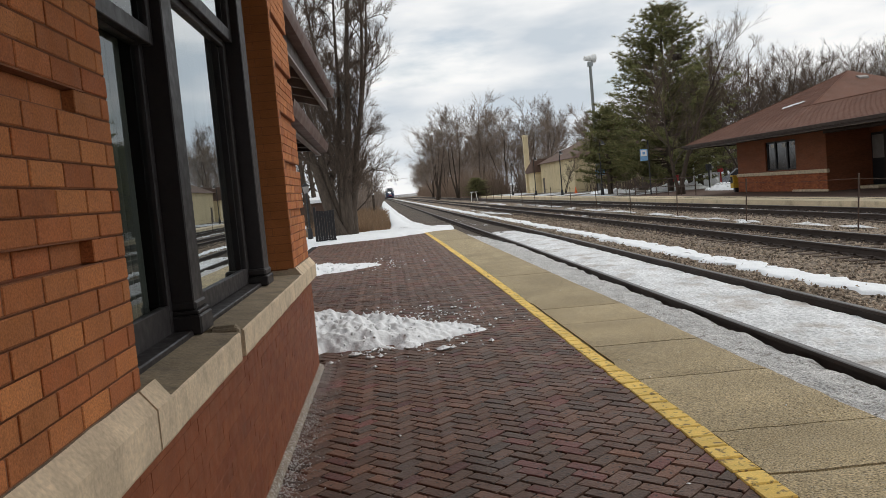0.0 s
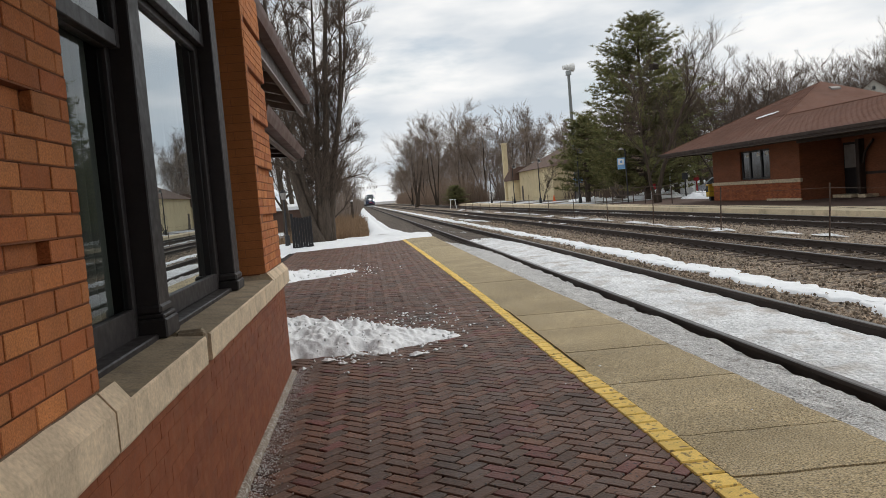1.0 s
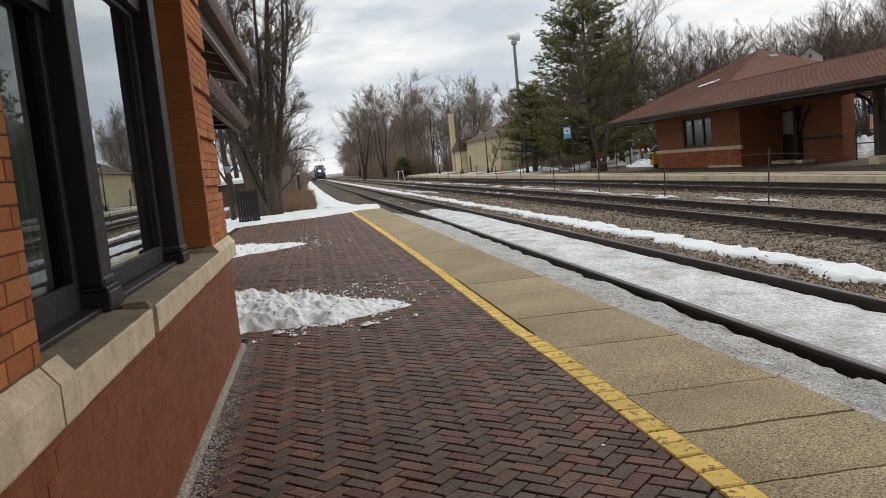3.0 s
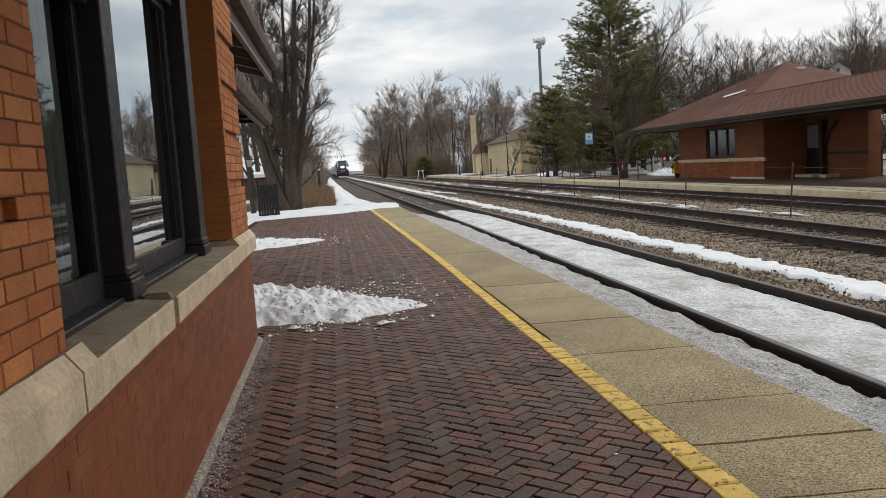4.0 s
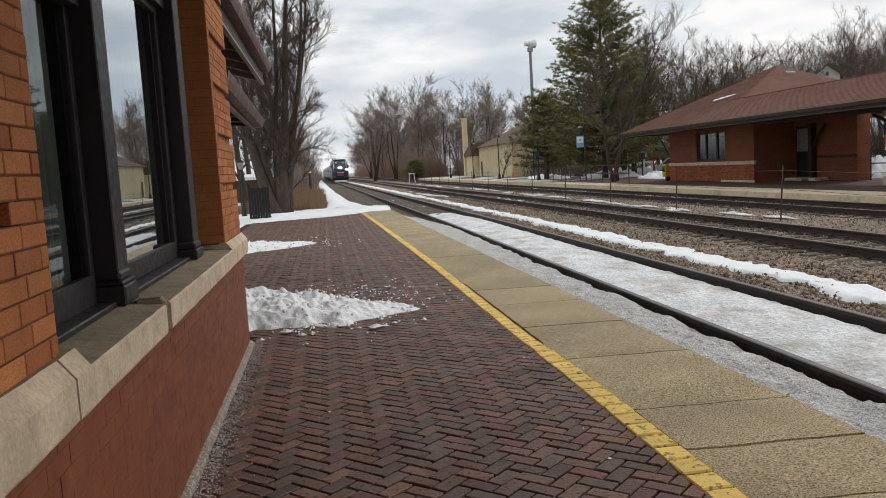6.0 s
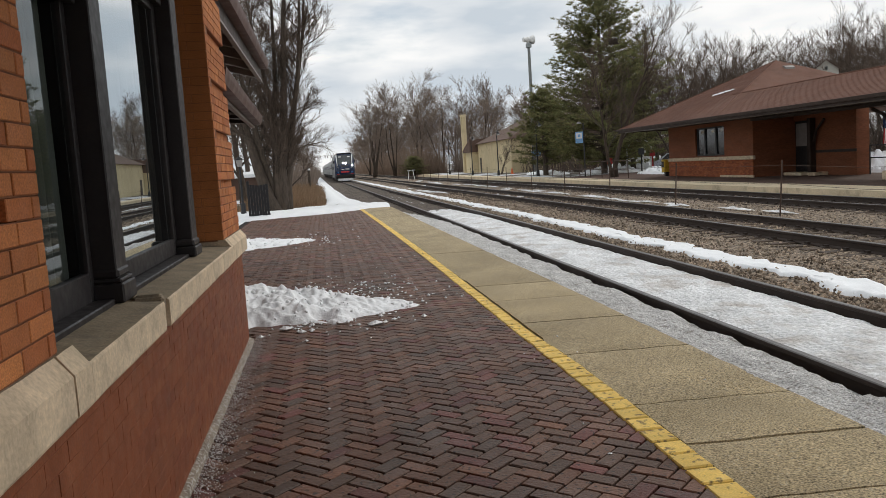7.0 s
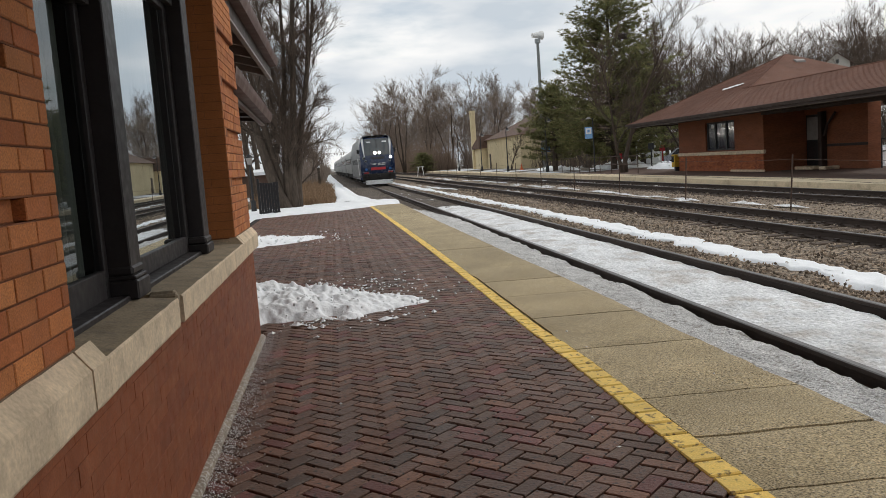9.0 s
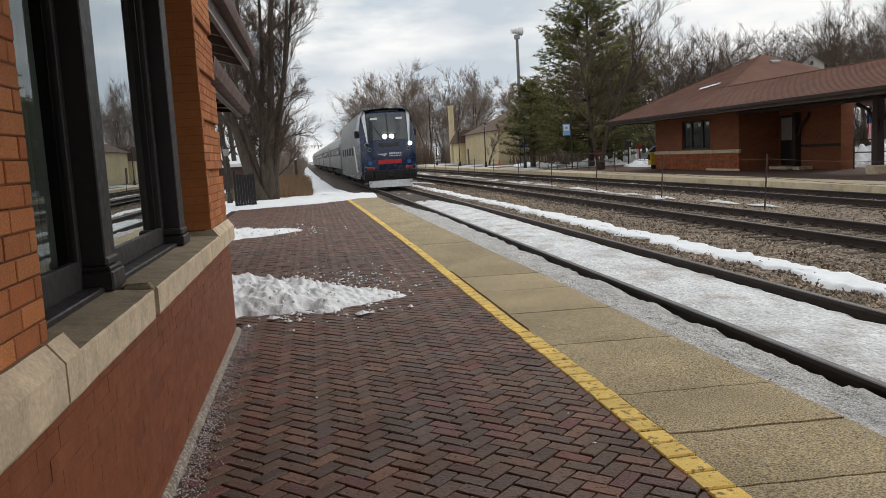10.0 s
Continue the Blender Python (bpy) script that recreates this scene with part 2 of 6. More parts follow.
M_BROWNHOUSE = mat("brown_house_roof", (0.135, 0.085, 0.065), 0.9, vary=(0.15, 0.7))
M_PALEHOUSE = mat("pale_siding", (0.50, 0.48, 0.43), 0.85, vary=(0.1, 0.6))
M_NAVY = mat("navy_blue_train_paint", (0.009, 0.021, 0.060), 0.25, coords="object", vary=(0.1, 2), fine=(0.04, 20), bump=None, spec=0.6)
M_SILVER = mat("dull_silver_train_side", (0.145, 0.152, 0.15), 0.42, metal=0.35, coords="object", vary=(0.12, 1.5), fine=(0.05, 20), bump=None)
M_CARSIDE = mat("ribbed_steel_coach_side", (0.27, 0.28, 0.27), 0.4, metal=0.45, coords="object", vary=(0.12, 0.7), fine=(0.05, 15), bump=None)
M_TRUCK = mat("black_grimy_underframe", (0.024, 0.022, 0.021), 0.8, coords="object", vary=(0.25, 3), fine=(0.2, 15))
M_DARKGLASS = mat("dark_tinted_glass", (0.012, 0.015, 0.018), 0.12, coords="object", bump=None, spec=0.7)
M_TRAINWHITE = mat("white_train_stripe", (0.72, 0.73, 0.74), 0.35, coords="object", bump=None)
M_TRAINRED = mat("red_train_panel", (0.50, 0.035, 0.045), 0.35, coords="object", bump=None)
M_LAMP = mat("headlight_glow", (1.0, 0.97, 0.92), 0.3, coords="object", bump=None, emit=60.0)
M_SCREEN = mat("grey_windscreen_glass", (0.03, 0.038, 0.04), 0.08, coords="object", bump=None, spec=1.0)
M_BLUEBOX = mat("blue_plastic_cap", (0.02, 0.12, 0.35), 0.4, coords="object", bump=None)
M_CREAM = mat("cream_platform_edge", (0.66, 0.545, 0.375), 0.85, vary=(0.12, 0.8), fine=(0.12, 20), stain=((0.24, 0.18, 0.12), 2.2, 0.55, 0.75, 0.6))
M_BOXYELLOW = mat("yellow_box_paint", (0.62, 0.40, 0.04), 0.5)
M_ORANGE = mat("orange_plastic", (0.70, 0.13, 0.03), 0.5)
M_CARPAINT = mat("silver_car_paint", (0.36, 0.38, 0.42), 0.3, metal=0.4, bump=None)
M_FARPAVE = mat("worn_brick_pavement", (0.105, 0.062, 0.046), 0.8, vary=(0.15, 0.7), fine=(0.2, 12))


# ---- shape helpers ----
class Shape:
    """Collects vertices and faces of one mesh; each face has a material slot."""

    def __init__(self):
        self.v, self.f, self.s = [], [], []

    def add(self, verts, faces, slot=0):
        k = len(self.v)
        self.v.extend(verts)
        self.f.extend([tuple(i + k for i in q) for q in faces])
        self.s.extend([slot] * len(faces))
        return self

    def box(self, x0, x1, y0, y1, z0, z1, slot=0):
        v = [(x, y, z) for z in (z0, z1) for y in (y0, y1) for x in (x0, x1)]
        return self.add(v, [(0, 2, 3, 1), (4, 5, 7, 6), (0, 1, 5, 4), (2, 6, 7, 3), (0, 4, 6, 2), (1, 3, 7, 5)], slot)

    def cbox(self, x0, x1, y0, y1, z0, z1, b=0.004, slot=0):
        """A box with chamfered edges."""
        lo, hi, v, at = (x0, y0, z0), (x1, y1, z1), [], {}
        for sx in (0, 1):
            for sy in (0, 1):
                for sz in (0, 1):
                    s = (sx, sy, sz)
                    for ax in range(3):
                        p = [(hi[i] - (b if i != ax else 0)) if s[i] else (lo[i] + (b if i != ax else 0)) for i in range(3)]
                        at[s, ax] = len(v)
                        v.append(tuple(p))
        f = []
        for ax in range(3):
            u, w = (ax + 1) % 3, (ax + 2) % 3
            for side in (0, 1):
                q = []
                for a, c in ((0, 0), (1, 0), (1, 1), (0, 1)):
                    s = [0, 0, 0]
                    s[ax], s[u], s[w] = side, a, c
                    q.append(at[tuple(s), ax])
                f.append(tuple(q) if side else tuple(reversed(q)))
            for a in (0, 1):
                for c in (0, 1):
                    s0, s1 = [0, 0, 0], [0, 0, 0]
                    s0[u] = s1[u] = a
                    s0[w] = s1[w] = c
                    s1[ax] = 1
                    q = (at[tuple(s0), u], at[tuple(s1), u], at[tuple(s1), w], at[tuple(s0), w])
                    f.append(q if (a == c) else tuple(reversed(q)))
        for s in [(a, c, d) for a in (0, 1) for c in (0, 1) for d in (0, 1)]:
            q = (at[s, 0], at[s, 1], at[s, 2])
            f.append(q if (sum(s) % 2) else tuple(reversed(q)))
        return self.add(v, f, slot)

    def tube(self, points, radii, sides=6, slot=0, cap=True):
        pts = [Vector(p) for p in points]
        rings, v, f = [], [], []
        up = None
        for i, p in enumerate(pts):
            d = (pts[min(i + 1, len(pts) - 1)] - pts[max(i - 1, 0)])
            d = d.normalized() if d.length > 1e-9 else Vector((0, 0, 1))
            if up is None:
                up = d.orthogonal().normalized()
            up = (up - d * up.dot(d))
            up = up.normalized() if up.length > 1e-6 else d.orthogonal().normalized()
            side = d.cross(up)
            r = radii[i] if hasattr(radii, "__len__") else radii
            rings.append(len(v))
            for k in range(sides):
                a = 2 * math.pi * k / sides
                v.append(tuple(p + up * (r * math.cos(a)) + side * (r * math.sin(a))))
        for i in range(len(pts) - 1):
            a, b = rings[i], rings[i + 1]
            for k in range(sides):
                f.append((a + k, a + (k + 1) % sides, b + (k + 1) % sides, b + k))
        if cap:
            f.append(tuple(reversed(range(sides))))
            f.append(tuple(range(rings[-1], rings[-1] + sides)))
        return self.add(v, f, slot)

    def prism(self, outline, y0, y1, slot=0):
        """An outline in x, z drawn out along y."""
        n = len(outline)
        v = [(x, y0, z) for x, z in outline] + [(x, y1, z) for x, z in outline]
        f = [(i, (i + 1) % n, (i + 1) % n + n, i + n) for i in range(n)]
        f += [tuple(reversed(range(n))), tuple(range(n, 2 * n))]
        return self.add(v, f, slot)

    def prism_x(self, outline, x0, x1, slot=0):
        """An outline in y, z drawn out along x."""
        n = len(outline)
        v = [(x0, y, z) for y, z in outline] + [(x1, y, z) for y, z in outline]
        f = [(i, (i + 1) % n, (i + 1) % n + n, i + n) for i in range(n)]
        f += [tuple(reversed(range(n))), tuple(range(n, 2 * n))]
        return self.add(v, f, slot)

    def along_line(self, outline, ys, slot=0):
        """An outline in x, z drawn out along the bending line."""
        n, k = len(outline), len(self.v)
        for y in ys:
            self.v.extend((x + bend(y), y, z) for x, z in outline)
        for j in range(len(ys) - 1):
            for i in range(n):
                a, c = k + j * n + i, k + j * n + (i + 1) % n
                self.f.append((a, c, c + n, a + n))
                self.s.append(slot)
        return self

    def mesh(self, name, mats, smooth=False, fix=True):
        me = bpy.data.meshes.new(name)
        me.from_pydata(self.v, [], self.f)
        for m in (mats if isinstance(mats, (list, tuple)) else [mats]):
            me.materials.append(m)
        me.polygons.foreach_set("material_index", self.s)
        if fix and len(self.f) < 60000:
            bm = bmesh.new()
            bm.from_mesh(me)
            bmesh.ops.recalc_face_normals(bm, faces=bm.faces)
            bm.to_mesh(me)
            bm.free()
        if smooth:
            me.polygons.foreach_set("use_smooth", [True] * len(me.polygons))
        me.update()
        return me


def part(name, shape, mats, parent=None, label="", smooth=False):
    me = shape if isinstance(shape, bpy.types.Mesh) else shape.mesh(name, mats, smooth)
    ob = new(name, me)
    ob.parent = parent
    if label:
        ob["label"] = label
    return ob


def empty(name, x=0, y=0, z=0, rz=0):
    ob = new(name)
    ob.matrix_basis = pose(x, y, z, 0, 0, rz)
    return ob


def at(ob, x, y, z, rx=0, ry=0, rz=0):
    ob.matrix_basis = pose(x, y, z, rx, ry, rz)
    return ob


def sheet(fn, xs, ys, slot=0):
    """A surface z = fn(x, y) over a grid."""
    s = Shape()
    nx = len(xs)
    s.v = [(x, y, fn(x, y)) for y in ys for x in xs]
    s.f = [(j * nx + i, j * nx + i + 1, (j + 1) * nx + i + 1, (j + 1) * nx + i) for j in range(len(ys) - 1) for i in range(nx - 1)]
    s.s = [slot] * len(s.f)
    return s


def steps(a, b, n):
    return [a + (b - a) * i / n for i in range(n + 1)]


def growing(a, b, first, rate):
    out, d = [a], first
    while out[-1] < b:
        out.append(out[-1] + d)
        d *= rate
    out[-1] = b
    return out


def rough(x, y, scale, z=0.0):
    return noise.noise((x * scale, y * scale, z))


# ---- ground, platforms, tracks ----
RAIL_TOP = -0.10


def bend(y):
    """The line turns slightly to the left beyond the platform."""
    d = max(0.0, y - 22)
    return -0.0117 * d * d / (d + 6)


def line_x(y):
    """Middle of the yellow line, which has settled out of true."""
    return float(np.interp(y, (-6, 6, 7.5, 12, 15, 19.6, 24, 33), (2.355, 2.355, 2.320, 2.305, 2.285, 2.22, 2.15, 1.98)))


def kerb_x(y):
    """Outer edge of the concrete slabs."""
    return float(np.interp(y, (-6, 5, 7, 10.5, 12.7, 16, 22, 33), (3.47, 3.465, 3.44, 3.42, 3.385, 3.35, 3.285, 3.23)))


def build_ground():
    xs = [-1500, -600, -200, -80, -40, -20, -10, -5, -2.2, -0.4, 3.3, 3.42, 16.45, 16.6, 22, 30, 45, 80, 200, 600, 1500]
    ys = [-1500, -400, -100, -30, 0, 30, 34, 34.4, 40, 60, 90, 130, 180, 240, 320, 500, 900, 3000]

    def level(x, y):
        if 3.35 < x < 16.5:
            return -0.46
        if x < 3.4 and (y < 34.2 or x > -0.5):
            return -0.34
        return -0.14

    tagged(part("ground", sheet(level, xs, ys), M_SOIL), "brown winter ground with patches of old snow", "ground", kind="structure")


def build_platforms():
    s = Shape().box(-0.12, 2.36, -6, 33.0, -0.28, -0.022).box(-2.3, -0.12, 8.4, 33.0, -0.28, -0.022)
    tagged(part("platform", s, M_PAVEBED), "dark joint bed under herringbone paving bricks of the platform", "platform", kind="structure")
    far = Shape().box(16.5, 18.1, -20, 150, -0.42, 0.0)
    tagged(part("platform_edge_far", far, M_CREAM), "worn cream concrete platform edge across the tracks", "platform edge", kind="structure")
    back = Shape().box(18.1, 24.5, -20, 60, -0.42, -0.004)
    tagged(part("pavement_far", back, M_FARPAVE), "dark red brick pavement before the small depot", "pavement", kind="structure")
    back = Shape().box(18.1, 24.5, 60, 150, -0.42, -0.006)
    tagged(part("pavement_far", back, M_SOIL), "snow-patched ground behind the far platform edge", "pavement", kind="structure")


def build_ballast():
    xs = [-3.0, -1.0, 1.0, 2.0, 2.8] + steps(3.4, 16.55, 66)
    ys = growing(-8, 500, 0.25, 1.025)

    def bed(x, y):
        if x < 3.3 and (y < 120 or x < 3.0 + 1.3 * bend(y)):
            return -0.5
        z = -0.285 + 0.03 * rough(x, y, 2.2) + 0.018 * rough(x, y, 7)
        for c in (5.05, 9.95, 14.85):
            if abs(x - c - bend(y)) < 1.5:
                z = min(z, -0.245)
        if 7.4 < x < 8.5 or 11.6 < x < 13.2:
            z -= 0.03
        return z

    tagged(part("trackbed", sheet(bed, xs, ys), M_BALLAST, smooth=True), "grey-brown crushed stone trackbed", "ballast", kind="structure")
    side = sheet(lambda x, y: -0.09 - 0.12 * max(0, x - 2.2) + 0.03 * rough(x, y, 2.2), steps(1.7, 3.6, 10), growing(33.1, 420, 0.3, 1.04))
    side.v = [(x + bend(y), y, z) for x, y, z in side.v]
    tagged(part("trackbed_shoulder", side, M_OLDBALLAST, smooth=True), "dark stone shoulder between path and near track", "ballast", kind="structure")
    dark = sheet(lambda x, y: -0.236 - 0.02 * abs(x - 5.05) + 0.02 * rough(x, y, 3) + 0.015 * rough(x, y, 9), steps(3.5, 6.5, 20), growing(25.5, 420, 0.2, 1.03))
    dark.v = [(x + bend(y), y, z) for x, y, z in dark.v]
    tagged(part("trackbed_dark", dark, M_OLDBALLAST, smooth=True), "dark fouled stone ballast under the near track", "ballast", kind="structure")
    rng = random.Random(4)
    s = Shape()
    base = [Vector(p).normalized() for p in ((1, 0, 0), (-1, 0, 0), (0, 1, 0), (0, -1, 0), (0, 0, 1), (0, 0, -1))]
    faces = [(0, 2, 4), (2, 1, 4), (1, 3, 4), (3, 0, 4), (2, 0, 5), (1, 2, 5), (3, 1, 5), (0, 3, 5)]
    for _ in range(24500):
        y = 7 + 45 * rng.random() ** 1.9
        x = rng.choice((rng.uniform(5.95, 9.0), rng.uniform(5.95, 9.0), rng.uniform(9.3, 10.6), rng.uniform(10.8, 14.0), rng.uniform(5.9, 6.6), rng.uniform(14.3, 15.5), rng.uniform(6.0, 8.6)))
        r = rng.uniform(0.014, 0.034) * (1 + 0.012 * max(0, y - 14))
        z = bed(x, y) + r * 0.45
        rot = Euler((rng.uniform(0, 6), rng.uniform(0, 6), rng.uniform(0, 6))).to_matrix()
        k = (rng.uniform(0.7, 1.4), rng.uniform(0.7, 1.3), rng.uniform(0.5, 0.9))
        s.add([tuple(rot @ Vector((b.x * r * k[0], b.y * r * k[1], b.z * r * k[2])) + Vector((x, y, z))) for b in base], faces)
    tagged(part("ballast_stones", s, M_STONES), "loose grey and tan ballast stones between the tracks", "stones", kind="stuff")


def build_track(xc, label, ties_from, ties_to):
    t = empty("railway_track", xc, 0, 0)
    tagged(t, label, "railway track", group="railway tracks")
    z = RAIL_TOP
    run = [-8, 20] + steps(22, 60, 19) + [75, 100, 150, 220, 320, 460, 700]
    for side in (-1, 1):
        c = side * 0.7525
        prof = [(c - 0.075, z - 0.172), (c + 0.075, z - 0.172), (c + 0.075, z - 0.16), (c + 0.014, z - 0.135), (c + 0.012, z - 0.05),
                (c + 0.036, z - 0.038), (c + 0.036, z - 0.008), (c - 0.036, z - 0.008), (c - 0.036, z - 0.038), (c - 0.012, z - 0.05),
                (c - 0.014, z - 0.135), (c - 0.075, z - 0.16)]
        rail = part("rail", Shape().along_line(prof, run), M_RAILSIDE, t, "dark rusty rail")
        head = [(c - 0.035, z - 0.0075), (c + 0.035, z - 0.0075), (c + 0.027, z), (c - 0.027, z)]
        part("rail_head", Shape().along_line(head, run), M_RAILTOP, rail, "worn shiny rail head")
    tie = Shape().cbox(-1.3, 1.3, -0.115, 0.115, -0.42, -0.262, 0.012).mesh("tie", M_TIE)
    plate = Shape().box(-0.19, 0.19, -0.09, 0.09, -0.268, -0.25).box(-0.135, -0.075, -0.05, 0.05, -0.25, -0.215).box(0.075, 0.135, -0.05, 0.05, -0.25, -0.215)
    plate = plate.mesh("tie_plate", M_RAILSIDE)
    y = ties_from
    while y < ties_to:
        ob = part("tie", tie, None, t)
        ob.location = (bend(y), y, 0)
        for c in (-0.7525, 0.7525):
            part("tie_plate", plate, None, ob).location = (c, 0, 0)
        y += 0.54
    return t


def build_tracks():
    build_track(5.05, "near railway track half buried in packed snow", 30, 60)
    build_track(9.95, "middle railway track on grey-brown stone ballast", 6, 75)
    build_track(14.85, "far railway track beside the cream platform edge", 12, 75)


def build_track_snow():
    ys = growing(-4, 36, 0.06, 1.006)

    def between(x, y):
        u = (x - 5.05) / 0.70
        z = -0.165 + 0.022 * rough(x, y, 3.0) + 0.018 * rough(x, y, 9) + 0.016 * rough(x * 3, y, 16, 3.0)
        z -= 0.05 * abs(u) ** 5
        if y > 27:
            z -= (y - 27) * 0.014 + 0.03 * max(0, rough(x, y, 1.3))
        return z

    tagged(part("snow_between_rails", sheet(between, steps(4.35, 5.75, 30), ys), M_ICE, smooth=True), "packed dirty white snow lying between the near rails", "snow", kind="stuff")

    def gutter(u, y):
        """Crusty ice falling from the slabs to the rail, hollowed along the rail."""
        z = -0.055 - 0.085 * u + 0.035 * rough(u, y, 3.2) + 0.03 * abs(rough(u * 2, y, 9)) + 0.022 * rough(u, y, 24) + 0.012 * rough(u, y, 50)
        z -= 0.05 * max(0.0, u - 0.72 - 0.35 * rough(3, y, 1.9) - 0.2 * rough(7, y, 6)) / 0.28
        return z - 0.02 * max(0, y - 24)

    ice = sheet(lambda u, y: gutter(u, y), steps(0, 1, 22), ys)
    ice.v = [(kerb_x(y) - 0.02 + u * (4.235 - kerb_x(y)), y, z) for u, y, z in ice.v]
    tagged(part("snow_by_platform_edge", ice, M_GREYICE, smooth=True), "grey crusty ice beside the concrete platform edge", "snow", kind="stuff")

    s = Shape()
    ys2 = growing(2, 330, 0.09, 1.010)
    n = 12
    for y in ys2:
        c = 7.12 + 0.10 * rough(0, y, 0.5) + 0.04 * rough(2, y, 2.2)
        c += bend(y)
        half = 0.29 + 0.16 * rough(5, y, 0.45) + 0.14 * rough(9, y, 1.7)
        for i in range(n + 1):
            u = 2 * i / n - 1
            x = c + u * half + 0.13 * rough(i // 6, y, 3.5) + 0.09 * rough(i // 6 + 20, y, 8) + 0.05 * rough(i, y, 14)
            z = -0.268 + 0.038 * max(0, 1 - abs(u) ** 6.0) + 0.035 * rough(x, y, 4) + 0.03 * rough(x, y, 11) - (0.05 if abs(u) > 0.97 else 0)
            s.v.append((x, y, z))
    for j in range(len(ys2) - 1):
        for i in range(n):
            a = j * (n + 1) + i
            s.f.append((a, a + 1, a + n + 2, a + n + 1))
    s.s = [0] * len(s.f)
    tagged(part("snow_strip", s, M_SNOW, smooth=True), "long wavy strip of snow along the ballast", "snow", kind="stuff")

    rng = random.Random(8)
    s = Shape()
    spots = [(12.4, 34, 0.35, 5), (12.2, 27, 0.25, 3), (12.7, 45, 0.5, 8), (13.0, 62, 0.4, 10), (10.0, 40, 0.4, 3), (15.0, 34, 0.4, 2.4), (15.0, 52, 0.5, 8),
             (12.6, 21.5, 0.2, 2.2), (5.05, 41, 0.4, 2.6), (5.1, 47, 0.3, 3), (8.2, 60, 0.4, 9), (12.6, 85, 0.6, 14), (14.9, 90, 0.5, 15), (9.9, 70, 0.4, 8), (15.9, 44, .25, 14), (15.9, 75, .3, 14)]
    bits = [(cx + rng.gauss(0, rx * 0.5), cy + rng.gauss(0, ry * 0.55), rx * rng.uniform(0.15, 0.5), ry * rng.uniform(0.10, 0.30)) for cx, cy, rx, ry in spots for _ in range(7)]
    for cx, cy, rx, ry in bits:
        k0 = len(s.v)
        m = 18
        s.v.append((cx + bend(cy), cy, -0.225))
        for k in range(m):
            a = 2 * math.pi * k / m
            q = 1 + 0.55 * rough(k * 1.9, cy, 1.0) + rng.uniform(-0.2, 0.2)
            y = cy + ry * q * math.sin(a)
            s.v.append((cx + bend(y) + rx * q * math.cos(a), y, -0.275))
        for k in range(m):
            s.f.append((k0, k0 + 1 + k, k0 + 1 + (k + 1) % m))
    s.s = [0] * len(s.f)
    tagged(part("snow_patches", s, M_ICE, smooth=True), "thin leftover snow patches among the tracks", "snow", kind="stuff")


def snow_pile(name, fn, xs, ys, label, m=None, lumps=0, size=0.05):
    s = sheet(fn, xs, ys)
    rng = random.Random(lumps)
    base = [Vector(p) for p in ((1, 0, 0), (0.31, 0.95, 0), (-0.81, 0.59, 0), (-0.81, -0.59, 0), (0.31, -0.95, 0), (0, 0, 1), (0, 0, -1))]
    faces = [(i, (i + 1) % 5, 5) for i in range(5)] + [((i + 1) % 5, i, 6) for i in range(5)]
    made = 0
    while made < lumps:
        x, y = rng.uniform(xs[0], xs[-1]), rng.uniform(ys[0], ys[-1])
        z = fn(x, y)
        if z < 0.0:
            continue
        r = size * (0.15 + 0.85 * rng.random() ** 3)
        rot = Euler((rng.uniform(0, 6), rng.uniform(0, 6), rng.uniform(0, 6))).to_matrix()
        k = (rng.uniform(0.7, 1.4), rng.uniform(0.7, 1.4), rng.uniform(0.5, 1.0))
        s.add([tuple(rot @ Vector((b.x * r * k[0], b.y * r * k[1], b.z * r * k[2])) + Vector((x, y, z + r * 0.15))) for b in base], faces)
        made += 1
    return tagged(part(name, s, m or M_SNOW, smooth=True), label, "snow pile")


